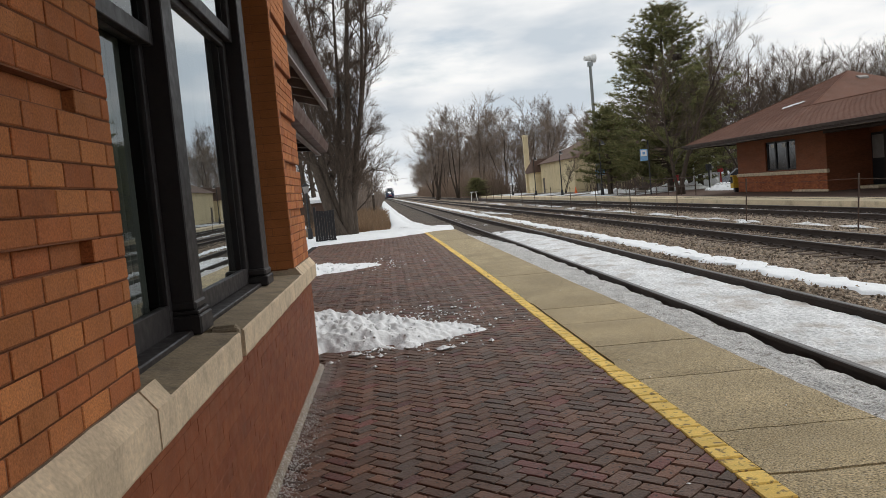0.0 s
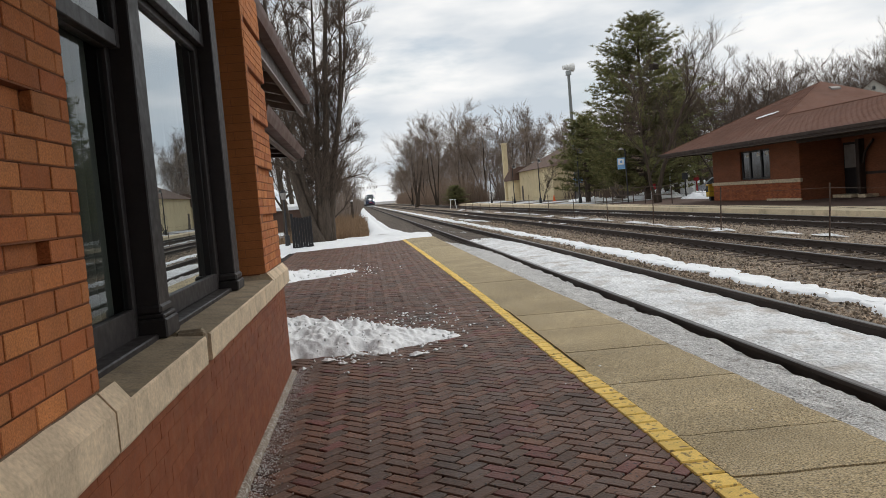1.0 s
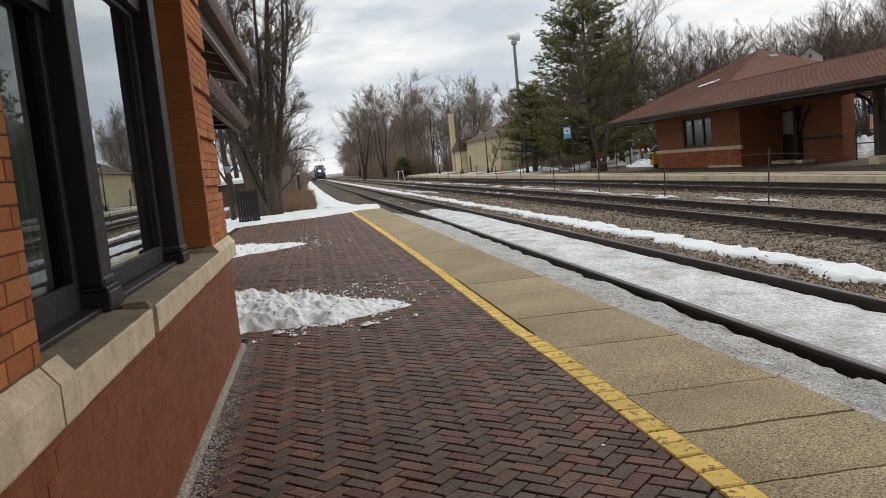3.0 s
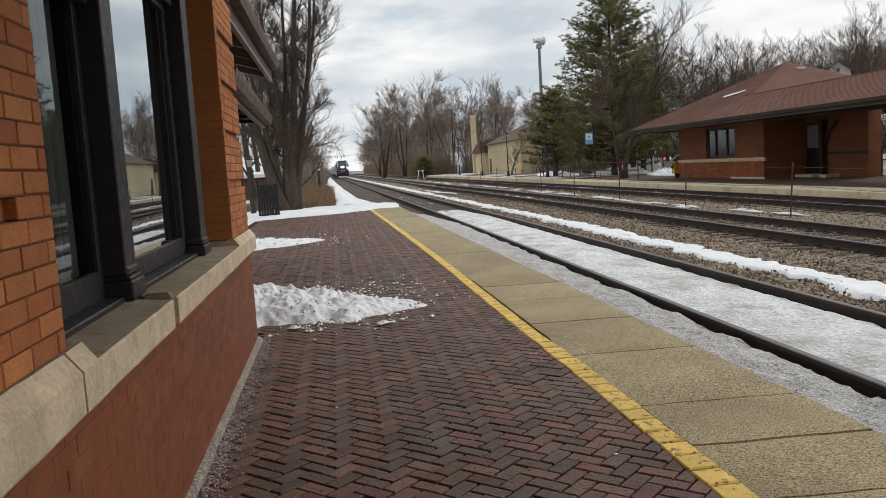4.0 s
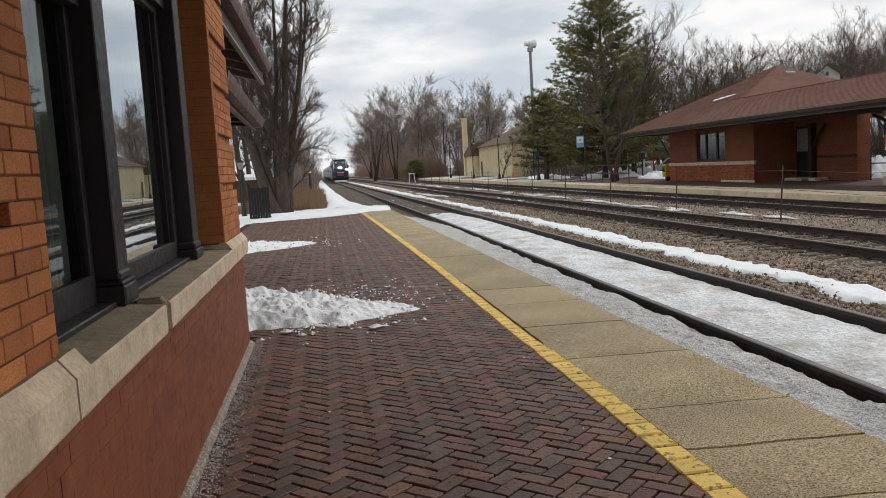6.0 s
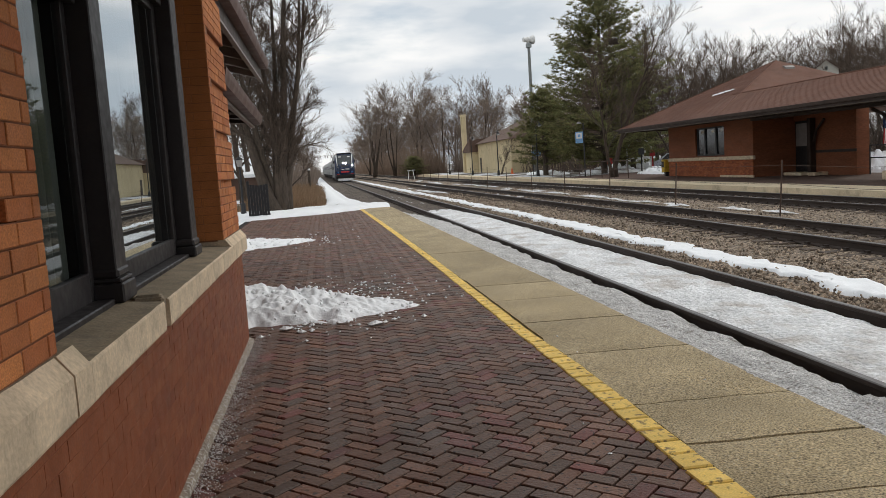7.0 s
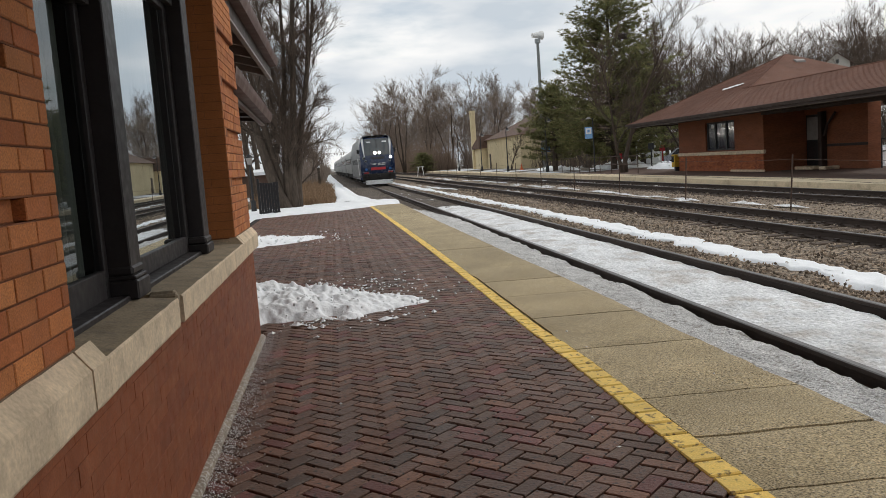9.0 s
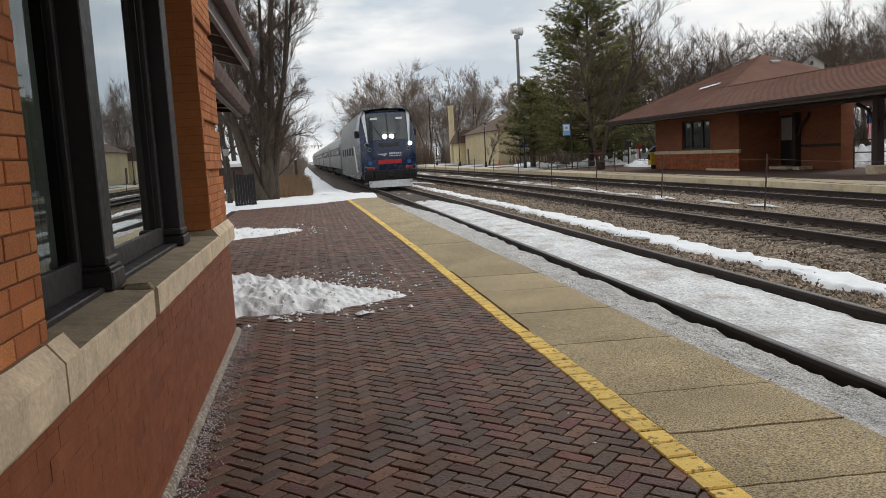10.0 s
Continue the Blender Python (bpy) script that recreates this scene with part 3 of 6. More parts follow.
def build_snow_piles():
    # the shovelled pile by the corner of the wall
    def near(x, y):
        # a ridge from the wall outwards, with a long thin tongue
        u = (x + 0.5) / 2.15
        yc = 9.75 - 0.35 * u
        half = 1.0 * max(0.0, 1 - u ** 1.5 if u > 0 else 1) ** 0.8 * (1 + 0.45 * rough(x, y, 1.9) + 0.3 * rough(x, y, 5)) + 0.02
        v = (y - yc) / half if u < 1 else 9
        h = 0.31 * max(0, 1 - u) ** 0.75 * (1 - min(1, abs(v)) ** 2.2)
        h *= 1 + 0.40 * rough(x, y, 2.3) + 0.25 * rough(x, y, 6) + 0.15 * rough(x, y, 15)
        lump = 0.035 * max(0, rough(x, y, 11)) + 0.014 * rough(x, y, 21) + 0.008 * rough(x, y, 44)
        return (h + lump * (1 if h > 0.02 else 0.0) - 0.02) if abs(v) < 1 and u < 1 else -0.03

    snow_pile("snow_pile", near, steps(-0.7, 1.75, 150), steps(8.2, 11.3, 160), "lumpy white shovelled snow heap on the brick platform", lumps=240, size=0.042)

    def second(x, y):
        u = (x + 1.3) / 1.7
        yc = 19.2 + 0.3 * u
        half = 1.5 * max(0.0, 1 - u) ** 0.7 * (1 + 0.4 * rough(x, y, 1.5, 2)) + 0.02
        v = (y - yc) / half if u < 1 else 9
        h = 0.14 * max(0, 1 - u) ** 0.6 * (1 - min(1, abs(v)) ** 2) * (1 + 0.6 * rough(x, y, 3.5, 4))
        return h + 0.02 * rough(x, y, 14) * (h > 0.02) - 0.02 if abs(v) < 1 and u < 1 else -0.03

    snow_pile("snow_pile", second, steps(-1.6, 0.5, 60), steps(17.2, 21.6, 90), "low thin spread of snow on the brick platform", lumps=180, size=0.042)

    def bank(x, y):
        # banked up at the end of the platform
        edge = 30.6 + 0.35 * max(x, -4) + 0.25 * max(0, x) ** 2 + 0.22 * rough(x, y, 0.9) + 0.12 * rough(x, y, 4)
        d = y - edge
        if d < 0:
            return -0.06
        h = 0.15 * min(1, d / 0.5) ** 0.6 - 0.03 * max(0, d - 2)
        h += 0.05 * rough(x, y, 1.6) + 0.025 * rough(x, y, 6)
        h -= 0.10 * max(0, x - 2.2) + 0.05 * max(0, d - 3) * (x > 1.6)
        return max(-0.4, h)

    snow_pile("snow_bank", bank, steps(-9, 3.3, 100), steps(28.3, 41, 130), "ploughed bank of snow across the end of the platform")
    s = Shape()
    ys = growing(39, 330, 0.3, 1.02)
    n = 10
    for y in ys:
        c = 1.25 + 0.45 * math.exp(-(y - 40) / 30) + 0.85 * bend(y) + 0.1 * rough(1, y, 0.4)
        half = (0.66 if y > 48 else 0.66 + (48 - y) * 0.07) + 0.12 * rough(4, y, 0.7)
        for i in range(n + 1):
            u = 2 * i / n - 1
            x = c + u * half
            dip = 0.07 * math.exp(-((u - 0.25) / 0.3) ** 2)
            s.v.append((x, y, -0.16 + 0.17 * (1 - abs(u) ** 4) - dip + 0.03 * rough(x, y, 2.0)))
    for j in range(len(ys) - 1):
        for i in range(n):
            a = j * (n + 1) + i
            s.f.append((a, a + 1, a + n + 2, a + n + 1))
    s.s = [0] * len(s.f)
    tagged(part("snow_path", s, M_SNOW, smooth=True), "trodden path of snow running beside the near track", "snow", kind="stuff")
    # crumbs of snow strewn around the heaps
    rng = random.Random(11)
    s = Shape()
    base = [(1, 0, 0), (-1, 0, 0), (0, 1, 0), (0, -1, 0), (0, 0, 1), (0, 0, -1)]
    faces = [(0, 2, 4), (2, 1, 4), (1, 3, 4), (3, 0, 4), (2, 0, 5), (1, 2, 5), (3, 1, 5), (0, 3, 5)]
    for _ in range(520):
        q = rng.random()
        if q < 0.55:
            x, y, r = rng.gauss(0.75, 0.55), rng.gauss(10.5, 0.75), rng.uniform(0.006, 0.026)
        elif q < 0.75:
            x, y, r = rng.gauss(0.2, 0.5), rng.gauss(8.75, 0.3), rng.uniform(0.008, 0.035)
        elif q < 0.9:
            x, y, r = rng.gauss(0.2, 0.5), rng.gauss(19.5, 1.0), rng.uniform(0.01, 0.03)
        else:
            x, y, r = rng.uniform(-0.1, 3.2), rng.uniform(4, 16), rng.uniform(0.004, 0.012)
        if x < -0.15 or x > 3.3:
            continue
        k = (rng.uniform(0.7, 1.5), rng.uniform(0.7, 1.5), rng.uniform(0.4, 0.9))
        s.add([(x + b[0] * r * k[0], y + b[1] * r * k[1], 0.004 + r * 0.3 + b[2] * r * k[2]) for b in base], faces)
    for x, y, r in ((1.03, 8.42, 0.06), (0.12, 8.55, 0.055), (1.0, 8.38, 0.035), (1.12, 8.44, 0.03)):
        s.add([(x + b[0] * r * 1.5, y + b[1] * r, 0.01 + r * 0.2 + b[2] * r * 0.5) for b in base], faces)
    tagged(part("snow_crumbs", s, M_SNOW), "small crumbs of snow strewn over the paving", "snow", kind="stuff")


build_ground()
build_platforms()
build_ballast()
build_tracks()
build_track_snow()
build_snow_piles()


# ---- the brick station building beside the camera ----
WALL_X = -0.205        # face of the brickwork
Z_SILL = 1.10          # top of the stone sill course under the piers
COURSE = 0.0677
GLASS_X = -0.45
PIER_A = (-1.0, 2.81)  # near pier along y
PIER_B = (6.88, 8.06)  # far pier along y


def build_near_building():
    # solid cores behind the brick skins
    core = Shape()
    core.box(-0.62, WALL_X - 0.05, -4.0, PIER_A[1] - 0.006, Z_SILL - 0.01, 4.6)
    core.box(-0.62, WALL_X - 0.05, PIER_B[0] + 0.006, PIER_B[1] - 0.006, Z_SILL - 0.01, 4.6)
    for k in range(52):
        # the mortar lies back with the recessed courses
        z0 = Z_SILL + k * COURSE
        z0, z1 = z0 - 0.001, z0 + COURSE + 0.001
        if k % 6 == 0 and k:
            core.box(-0.3, WALL_X - 0.036, -4.0, PIER_A[1] - 0.19, z0, z1)
            core.box(-0.3, WALL_X - 0.004, PIER_A[1] - 0.19, PIER_A[1] - 0.002, z0, z1)
            core.box(-0.3, WALL_X - 0.036, PIER_B[0] + 0.17, PIER_B[1] - 0.002, z0, z1)
            core.box(-0.3, WALL_X - 0.004, PIER_B[0] + 0.003, PIER_B[0] + 0.17, z0, z1)
        else:
            core.box(-0.3, WALL_X - 0.004, -4.0, PIER_A[1] - 0.002, z0, z1)
            core.box(-0.3, WALL_X - 0.004, PIER_B[0] + 0.003, PIER_B[1] - 0.002, z0, z1)
    core.box(-0.62, WALL_X - 0.012, PIER_A[1] - 0.004, PIER_B[0] + 0.012, 3.55, 4.6)
    bay = part("wall_bay", core, M_MORTAR)
    tagged(bay, "tan-orange brick bay wall with recessed courses and dark mortar", "wall", kind="structure")
    low = Shape()
    low.box(-0.62, WALL_X - 0.0035, -4.0, PIER_B[1] + 0.06, -0.28, 0.91)
    plinth = tagged(part("wall_plinth", low, M_PLINTH_JOINT), "smooth red brick lower wall below the stone sill", "wall", kind="structure")
    back = Shape()
    back.box(-1.9, -0.62, PIER_B[1] - 0.25, PIER_B[1] - 0.01, -0.28, 4.6)
    back.box(-2.1, -1.86, PIER_B[1] - 0.2, 16.0, -0.28, 4.2)
    back.box(-8.0, -1.88, 15.7, 16.0, -0.28, 4.2)
    back.box(-8.0, -0.62, -4.2, -4.0, -0.28, 4.6)
    back.box(-8.2, -8.0, -4.2, 16.0, -0.28, 4.6)
    tagged(part("wall_main", back, M_DEPOTSHADE), "red brick main wall of the station set back from the bay", "wall", kind="structure")
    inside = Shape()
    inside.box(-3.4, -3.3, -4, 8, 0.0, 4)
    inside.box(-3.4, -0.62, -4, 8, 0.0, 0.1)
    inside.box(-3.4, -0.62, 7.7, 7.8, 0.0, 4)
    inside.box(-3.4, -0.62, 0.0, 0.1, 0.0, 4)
    tagged(part("wall_room", inside, M_ROOM), "interior wall behind the station windows, dimness put in its colour", "wall", kind="structure")
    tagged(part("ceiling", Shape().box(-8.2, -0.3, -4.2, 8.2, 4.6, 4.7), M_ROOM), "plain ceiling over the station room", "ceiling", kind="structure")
    # unseen overhang added above the bay to shade it; a wing closes the platform behind
    over = Shape().prism([(-0.62, 4.12), (2.4, 3.78), (2.4, 3.90), (-0.62, 4.62)], -2.69, 7.0)
    tagged(part("roof_overhang", over, M_BROWNWOOD), "unseen boarded overhang added above the bay to shade the wall", "roof", kind="structure")
    # unseen wing, added to keep light off the faces turned back along the platform
    tagged(part("wall_wing", Shape().box(-8, 3.3, -3.0, -2.7, -0.28, 5.4), M_DEPOTSHADE), "unseen brick wing added to block light from behind the platform", "wall", kind="structure")
    # windows
    s = Shape()
    s.box(-0.60, -0.40, PIER_A[1], PIER_B[0], 0.95, 1.065)
    s.cbox(-0.60, -0.345, PIER_A[1] + 0.01, PIER_B[0] - 0.3, 1.03, 1.082, 0.006)
    frame_a = tagged(empty("window_1"), "tall double-hung window in dark grey painted wood", "window", kind="structure")
    part("window_sill", s, M_DARKWOOD, frame_a)

    def sash(parent, y0, y1, z0, z1, x, stile=0.07, rail_low=0.10, rail_top=0.06, glass=None, far=None):
        far = far or stile
        q = Shape()
        q.cbox(x - 0.025, x + 0.02, y0, y0 + stile, z0, z1, 0.004)
        q.cbox(x - 0.025, x + 0.02, y1 - far, y1, z0, z1, 0.004)
        q.cbox(x - 0.025, x + 0.02, y0 + stile, y1 - far, z0, z0 + rail_low, 0.004)
        q.cbox(x - 0.025, x + 0.02, y0 + stile, y1 - far, z1 - rail_top, z1, 0.004)
        o = part("sash", q, M_DARKWOOD, parent)
        g = Shape().add([(x, y0 + stile, z0 + rail_low), (x, y1 - far, z0 + rail_low), (x, y1 - far, z1 - rail_top), (x, y0 + stile, z1 - rail_top)], [(0, 1, 2, 3)])
        part("pane", g.mesh("pane", glass or M_GLASS, fix=False), None, o, "clear reflecting glass pane")

    # near window
    j = Shape()
    j.cbox(-0.60, -0.36, PIER_A[1], PIER_A[1] + 0.05, 1.06, 3.55, 0.005)
    part("window_frame", j, M_DARKWOOD, frame_a)
    sash(frame_a, 2.86, 4.06, 1.08, 2.44, GLASS_X, 0.115, 0.13, 0.06, far=0.055)
    sash(frame_a, 2.86, 4.06, 2.38, 3.5, GLASS_X + 0.05, 0.10, 0.075, 0.08, far=0.055)
    # mullion post with moulded base
    post = Shape()
    post.cbox(-0.62, -0.333, 4.075, 4.265, 1.07, 3.55, 0.006)
    post.cbox(-0.62, -0.395, 4.265, 4.31, 1.07, 3.55, 0.006)
    part("mullion", post, M_DARKWOOD, frame_a, "dark grey moulded mullion post")
    base = Shape()
    base.cbox(-0.62, -0.303, 4.05, 4.29, 1.06, 1.15, 0.008)
    base.cbox(-0.62, -0.313, 4.06, 4.28, 1.15, 1.17, 0.006)
    base.cbox(-0.62, -0.323, 4.065, 4.275, 1.17, 1.215, 0.012)
    part("mullion_base", base, M_DARKWOOD, frame_a)
    # second window
    frame_b = tagged(empty("window_2"), "tall dark-framed window reflecting sky and trackside trees", "window", kind="structure")
    sash(frame_b, 4.25, 6.13, 1.085, 2.82, GLASS_X, 0.10, 0.11, 0.08, M_GLASS2)
    sash(frame_b, 4.25, 6.13, 2.78, 3.55, GLASS_X + 0.05, 0.10, 0.08, 0.08, M_GLASS2)
    j = Shape()
    j.cbox(-0.60, -0.325, 6.13, 6.355, 1.06, 3.55, 0.006)
    j.cbox(-0.60, -0.43, 6.355, PIER_B[0] + 0.01, 1.06, 3.55, 0.006)
    part("window_frame", j, M_DARKWOOD, frame_b)
    j = Shape()
    j.cbox(-0.60, -0.295, 6.06, 6.33, 1.06, 1.13, 0.008)
    j.cbox(-0.60, -0.305, 6.07, 6.32, 1.13, 1.18, 0.012)
    part("frame_base", j, M_DARKWOOD, frame_b)
    # heavy curtains hanging behind both windows
    for y0, y1, seed in ((2.9, 4.02, 1), (4.3, 6.1, 2)):
        q = Shape()
        n = int((y1 - y0) * 60)
        for i in range(n + 1):
            y = y0 + (y1 - y0) * i / n
            fold = 0.028 * math.sin(y * 34 + 2 * rough(y, seed, 3)) + 0.012 * math.sin(y * 81)
            for z in (1.10, 1.8, 2.6, 3.2, 3.58):
                q.v.append((-0.525 + fold * (1.1 - 0.12 * z), y, z))
        q.f = [(i * 5 + k, i * 5 + k + 1, i * 5 + k + 6, i * 5 + k + 5) for i in range(n) for k in range(4)]
        q.s = [0] * len(q.f)
        tagged(part("curtain", q, M_CURTAIN, smooth=True), "grey-green curtain hanging in folds behind the window", "curtain", group="station curtains")
    # limestone sill course, stone by stone
    course = tagged(empty("stone_sill_course"), "weathered limestone sill course with cracked joints", "stone sill", kind="structure")

    def stone(y0, y1, top_in, label="", x_in=-0.45):
        # under a pier the top is bevelled up to the brick; in the window bay it lies flat
        if top_in:
            prof = [(x_in, 0.905), (-0.155, 0.905), (-0.150, 0.915), (-0.150, 1.035), (-0.158, 1.045), (-0.20, 1.098), (x_in, 1.098)]
        else:
            prof = [(x_in, 0.905), (-0.155, 0.905), (-0.150, 0.915), (-0.150, 1.030), (-0.157, 1.040), (x_in, 1.066)]
        q = Shape()
        n = max(2, int((y1 - y0) / 0.12))
        m = len(prof)
        for k in range(n + 1):
            y = y0 + (y1 - y0) * k / n
            for i, (x, z) in enumerate(prof):
                w = 0.0035 if 0 < i < m - 1 else 0
                q.v.append((x + w * rough(y * 3, i * 5, 2.3), y, z + w * rough(y * 3, i * 9 + 4, 2.3)))
        for k in range(n):
            for i in range(m):
                a, c = k * m + i, k * m + (i + 1) % m
                q.f.append((a, c, c + m, a + m))
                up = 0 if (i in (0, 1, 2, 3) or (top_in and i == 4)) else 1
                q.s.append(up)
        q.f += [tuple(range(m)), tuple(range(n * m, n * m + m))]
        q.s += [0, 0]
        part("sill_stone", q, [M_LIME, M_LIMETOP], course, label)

    stone(-4.0, 1.2, True)
    stone(1.206, 2.752, True)
    stone(2.768, 2.93, True)
    stone(2.932, 4.13, False)
    stone(4.23, 6.32, False)
    stone(6.328, 6.90, False)
    stone(6.90, 7.02, True)
    stone(7.028, PIER_B[1] + 0.05, True)
    # broken corner at the open joint
    q = Shape()
    rng = random.Random(3)
    for k in range(16):
        y, z, r = rng.uniform(4.14, 4.23), rng.uniform(0.92, 1.04), rng.uniform(0.014, 0.034)
        q.cbox(-0.30, -0.172 + rng.uniform(-0.02, 0.012), y - r, y + r, z - r, z + r, r * 0.4)
    part("broken_mortar", q, M_LIMETOP, course, "crumbling mortar in an open joint")
    # concrete fillet along the foot of the wall
    prof = [(-0.22, -0.03), (-0.166, -0.03), (-0.167, 0.010), (-0.180, 0.034), (-0.20, 0.044), (-0.22, 0.046)]
    q = Shape()
    run = steps(-4, PIER_B[1] + 0.1, 240)
    for y in run:
        q.v += [(x + (0.010 * rough(y, i, 4.0) + 0.006 * rough(y, i, 17.0) if i not in (0, 5) else 0), y, z + (0.006 * rough(y, i + 9, 9.0) if i > 1 else 0)) for i, (x, z) in enumerate(prof)]
    q.f = [(j * 6 + i, j * 6 + (i + 1) % 6, j * 6 + 6 + (i + 1) % 6, j * 6 + 6 + i) for j in range(240) for i in range(6)] + [tuple(range(6)), tuple(range(1440, 1446))]
    q.s = [0] * len(q.f)
    tagged(part("wall_base_fillet", q, M_SALT), "salt-whitened concrete fillet along the foot of the wall", "fillet", kind="structure")
    # gravelly salt scattered beside it
    s = Shape()
    for _ in range(4200):
        y = rng.uniform(3.6, 8.4)
        x = -0.165 + abs(rng.gauss(0, 0.075))
        r = 0.0014 + 0.0048 * rng.random() ** 2.5
        s.add([(x - r, y, 0.002), (x + r, y - r, 0.002), (x + r * 0.5, y + r * 1.4, 0.002), (x, y, 0.002 + r * 1.2)], [(0, 1, 3), (1, 2, 3), (2, 0, 3)])
    tagged(part("salt_grit", s, M_SNOW), "white salt grit scattered along the foot of the wall", "grit", kind="stuff")


def build_eaves():
    def eave(name, x_out, z_top, drop, y0, y1, label, rise, m_edge):
        e = tagged(empty(name), label, "roof eave", kind="structure")
        g = [(x_out - 0.15, z_top - 0.14), (x_out - 0.03, z_top - 0.14), (x_out, z_top - 0.06), (x_out + 0.01, z_top), (x_out - 0.02, z_top), (x_out - 0.03, z_top - 0.02), (x_out - 0.15, z_top - 0.02)]
        part("gutter", Shape().prism(g, y0, y1), m_edge, e, "metal gutter")
        part("fascia", Shape().prism([(x_out - 0.20, z_top - drop), (x_out - 0.152, z_top - drop), (x_out - 0.152, z_top - 0.03), (x_out - 0.20, z_top - 0.03)], y0, y1 + 0.02), M_BROWNWOOD, e, "dark brown fascia board")
        part("edge_strip", Shape().box(x_out - 0.205, x_out - 0.145, y0, y1 + 0.025, z_top - drop - 0.035, z_top - drop - 0.003), M_PALEWOOD, e, "grey weathered edge strip")
        part("roof_slope", Shape().prism([(x_out - 0.03, z_top - 0.01), (x_out - 0.03, z_top + 0.02), (-3.2, z_top + 0.02 + rise), (-3.2, z_top - 0.01 + rise)], y0, y1), M_SHINGLE, e)
        part("soffit", Shape().prism([(x_out - 0.16, z_top - 0.07), (x_out - 0.16, z_top - 0.04), (-2.0, z_top - 0.04 + rise * 0.55), (-2.0, z_top - 0.07 + rise * 0.55)], y0, y1), M_BROWNWOOD, e, "dark soffit boards")
        y = y0 + 0.3
        while y < y1:
            q = Shape().prism([(x_out - 0.21, z_top - drop + 0.03), (x_out - 0.21, z_top - 0.08), (-1.9, z_top - 0.07 + rise * 0.5), (-1.9, z_top - drop - 0.02 + rise * 0.5)], y - 0.05, y + 0.05)
            part("rafter", q, M_PALEWOOD if rise > 0.6 else M_DARKWOOD, e, "exposed rafter end")
            y += 1.25
        return e

    eave("eave_upper", -0.26, 3.75, 0.34, 7.2, 16.3, "overhanging upper eave with brown gutter and exposed rafters", 0.9, M_REDGUTTER)
    low = eave("eave_lower", -0.02, 2.64, 0.16, 8.3, 15.2, "lower eave with grey trim over the station wall", 0.35, M_REDGUTTER)
    at(low, 0, 0, 0, 0, 0, 1.4)


build_near_building()
build_eaves()


# ---- the small depot across the tracks ----
def build_depot():
    d = tagged(empty("depot"), "low orange brick depot with broad brown hipped roof", "station building")
    X0, Y0, Y1 = 20.9, 36.3, 45.75
    wy0, wy1, wz0, wz1 = 39.1, 42.3, 1.10, 2.62
    # the brick pavilion: front wall pierced by the window, and its sides
    for box in ((X0, X0 + 0.3, Y0, wy0, 0, 2.95), (X0, X0 + 0.3, wy1, Y1, 0, 2.95), (X0, X0 + 0.3, wy0, wy1, 0, wz0), (X0, X0 + 0.3, wy0, wy1, wz1, 2.95),
                (X0 + 0.3, 26.4, Y1 - 0.3, Y1, 0, 2.95), (X0 + 0.3, 26.4, Y0, Y0 + 0.3, 0, 2.95), (26.1, 26.4, Y0 + 0.3, Y1 - 0.3, 0, 2.95),
                (23.0, 23.6, 31.7, 34.85, 0, 2.95), (23.0, 23.3, 36.265, Y0 - 0.01, 0, 2.95), (23.0, 23.3, 34.85, 36.265, 2.52, 2.95)):
        part("wall", Shape().box(*box), M_DEPOTSHADE, d, "orange-red brick wall with eave shade in its colour")
    # the same brick without the painted shade, below the stone band, laid brick by brick
    rows = Shape()
    rng = random.Random(6)
    for k in range(12):
        z = 0.02 + k * 0.07
        y = Y0 - (0.1 if k % 2 else 0)
        while y < Y1:
            a, c = max(y, Y0 - 0.01), min(y + 0.2, Y1)
            if c - a > 0.03:
                rows.box(X0 - 0.035, X0 + 0.01, a, c - 0.008, z, z + 0.062)
            y += 0.2
    part("brickwork", rows, M_DEPOTBRICK, d, "bright orange lower brickwork")
    part("stone_band", Shape().cbox(X0 - 0.09, X0 + 0.05, Y0 - 0.12, Y1 + 0.05, 0.86, 1.04, 0.02), M_LIME, d, "pale limestone band")
    part("base_stone", Shape().cbox(X0 - 0.07, X0 + 0.02, Y0 - 0.05, Y0 + 3.2, -0.02, 0.10, 0.02), M_LIME, d, "worn stone footing")
    win = part("window", Shape().cbox(X0 + 0.08, X0 + 0.16, wy0, wy1, wz0, wz0 + 0.09, 0.01).cbox(X0 + 0.08, X0 + 0.16, wy0, wy1, wz1 - 0.09, wz1, 0.01)
               .cbox(X0 + 0.08, X0 + 0.16, wy0, wy0 + 0.14, wz0, wz1, 0.01).cbox(X0 + 0.08, X0 + 0.16, wy1 - 0.14, wy1, wz0, wz1, 0.01)
               .cbox(X0 + 0.06, X0 + 0.16, 40.02, 40.16, wz0, wz1, 0.01).cbox(X0 + 0.06, X0 + 0.16, 41.24, 41.38, wz0, wz1, 0.01), M_BLACK, d, "black window frame")
    for y0, y1 in ((39.24, 40.02), (40.16, 41.24), (41.38, 42.16)):
        part("pane", Shape().box(X0 + 0.115, X0 + 0.125, y0, y1, wz0 + 0.09, wz1 - 0.09), M_DARKGLASS, win, "dark glass pane")
    for y, z in ((40.45, 2.38), (41.65, 2.38), (39.55, 2.40)):
        part("notice", Shape().box(X0 + 0.100, X0 + 0.112, y - 0.16, y + 0.16, z - 0.09, z + 0.09), M_WHITE, win, "white notice in the window")
    # glazed door in the set-back wall
    door = part("door", Shape().cbox(23.05, 23.12, 34.86, 36.255, 0.03, 2.51, 0.01), M_BLACK, d, "dark door with a pale glass panel")
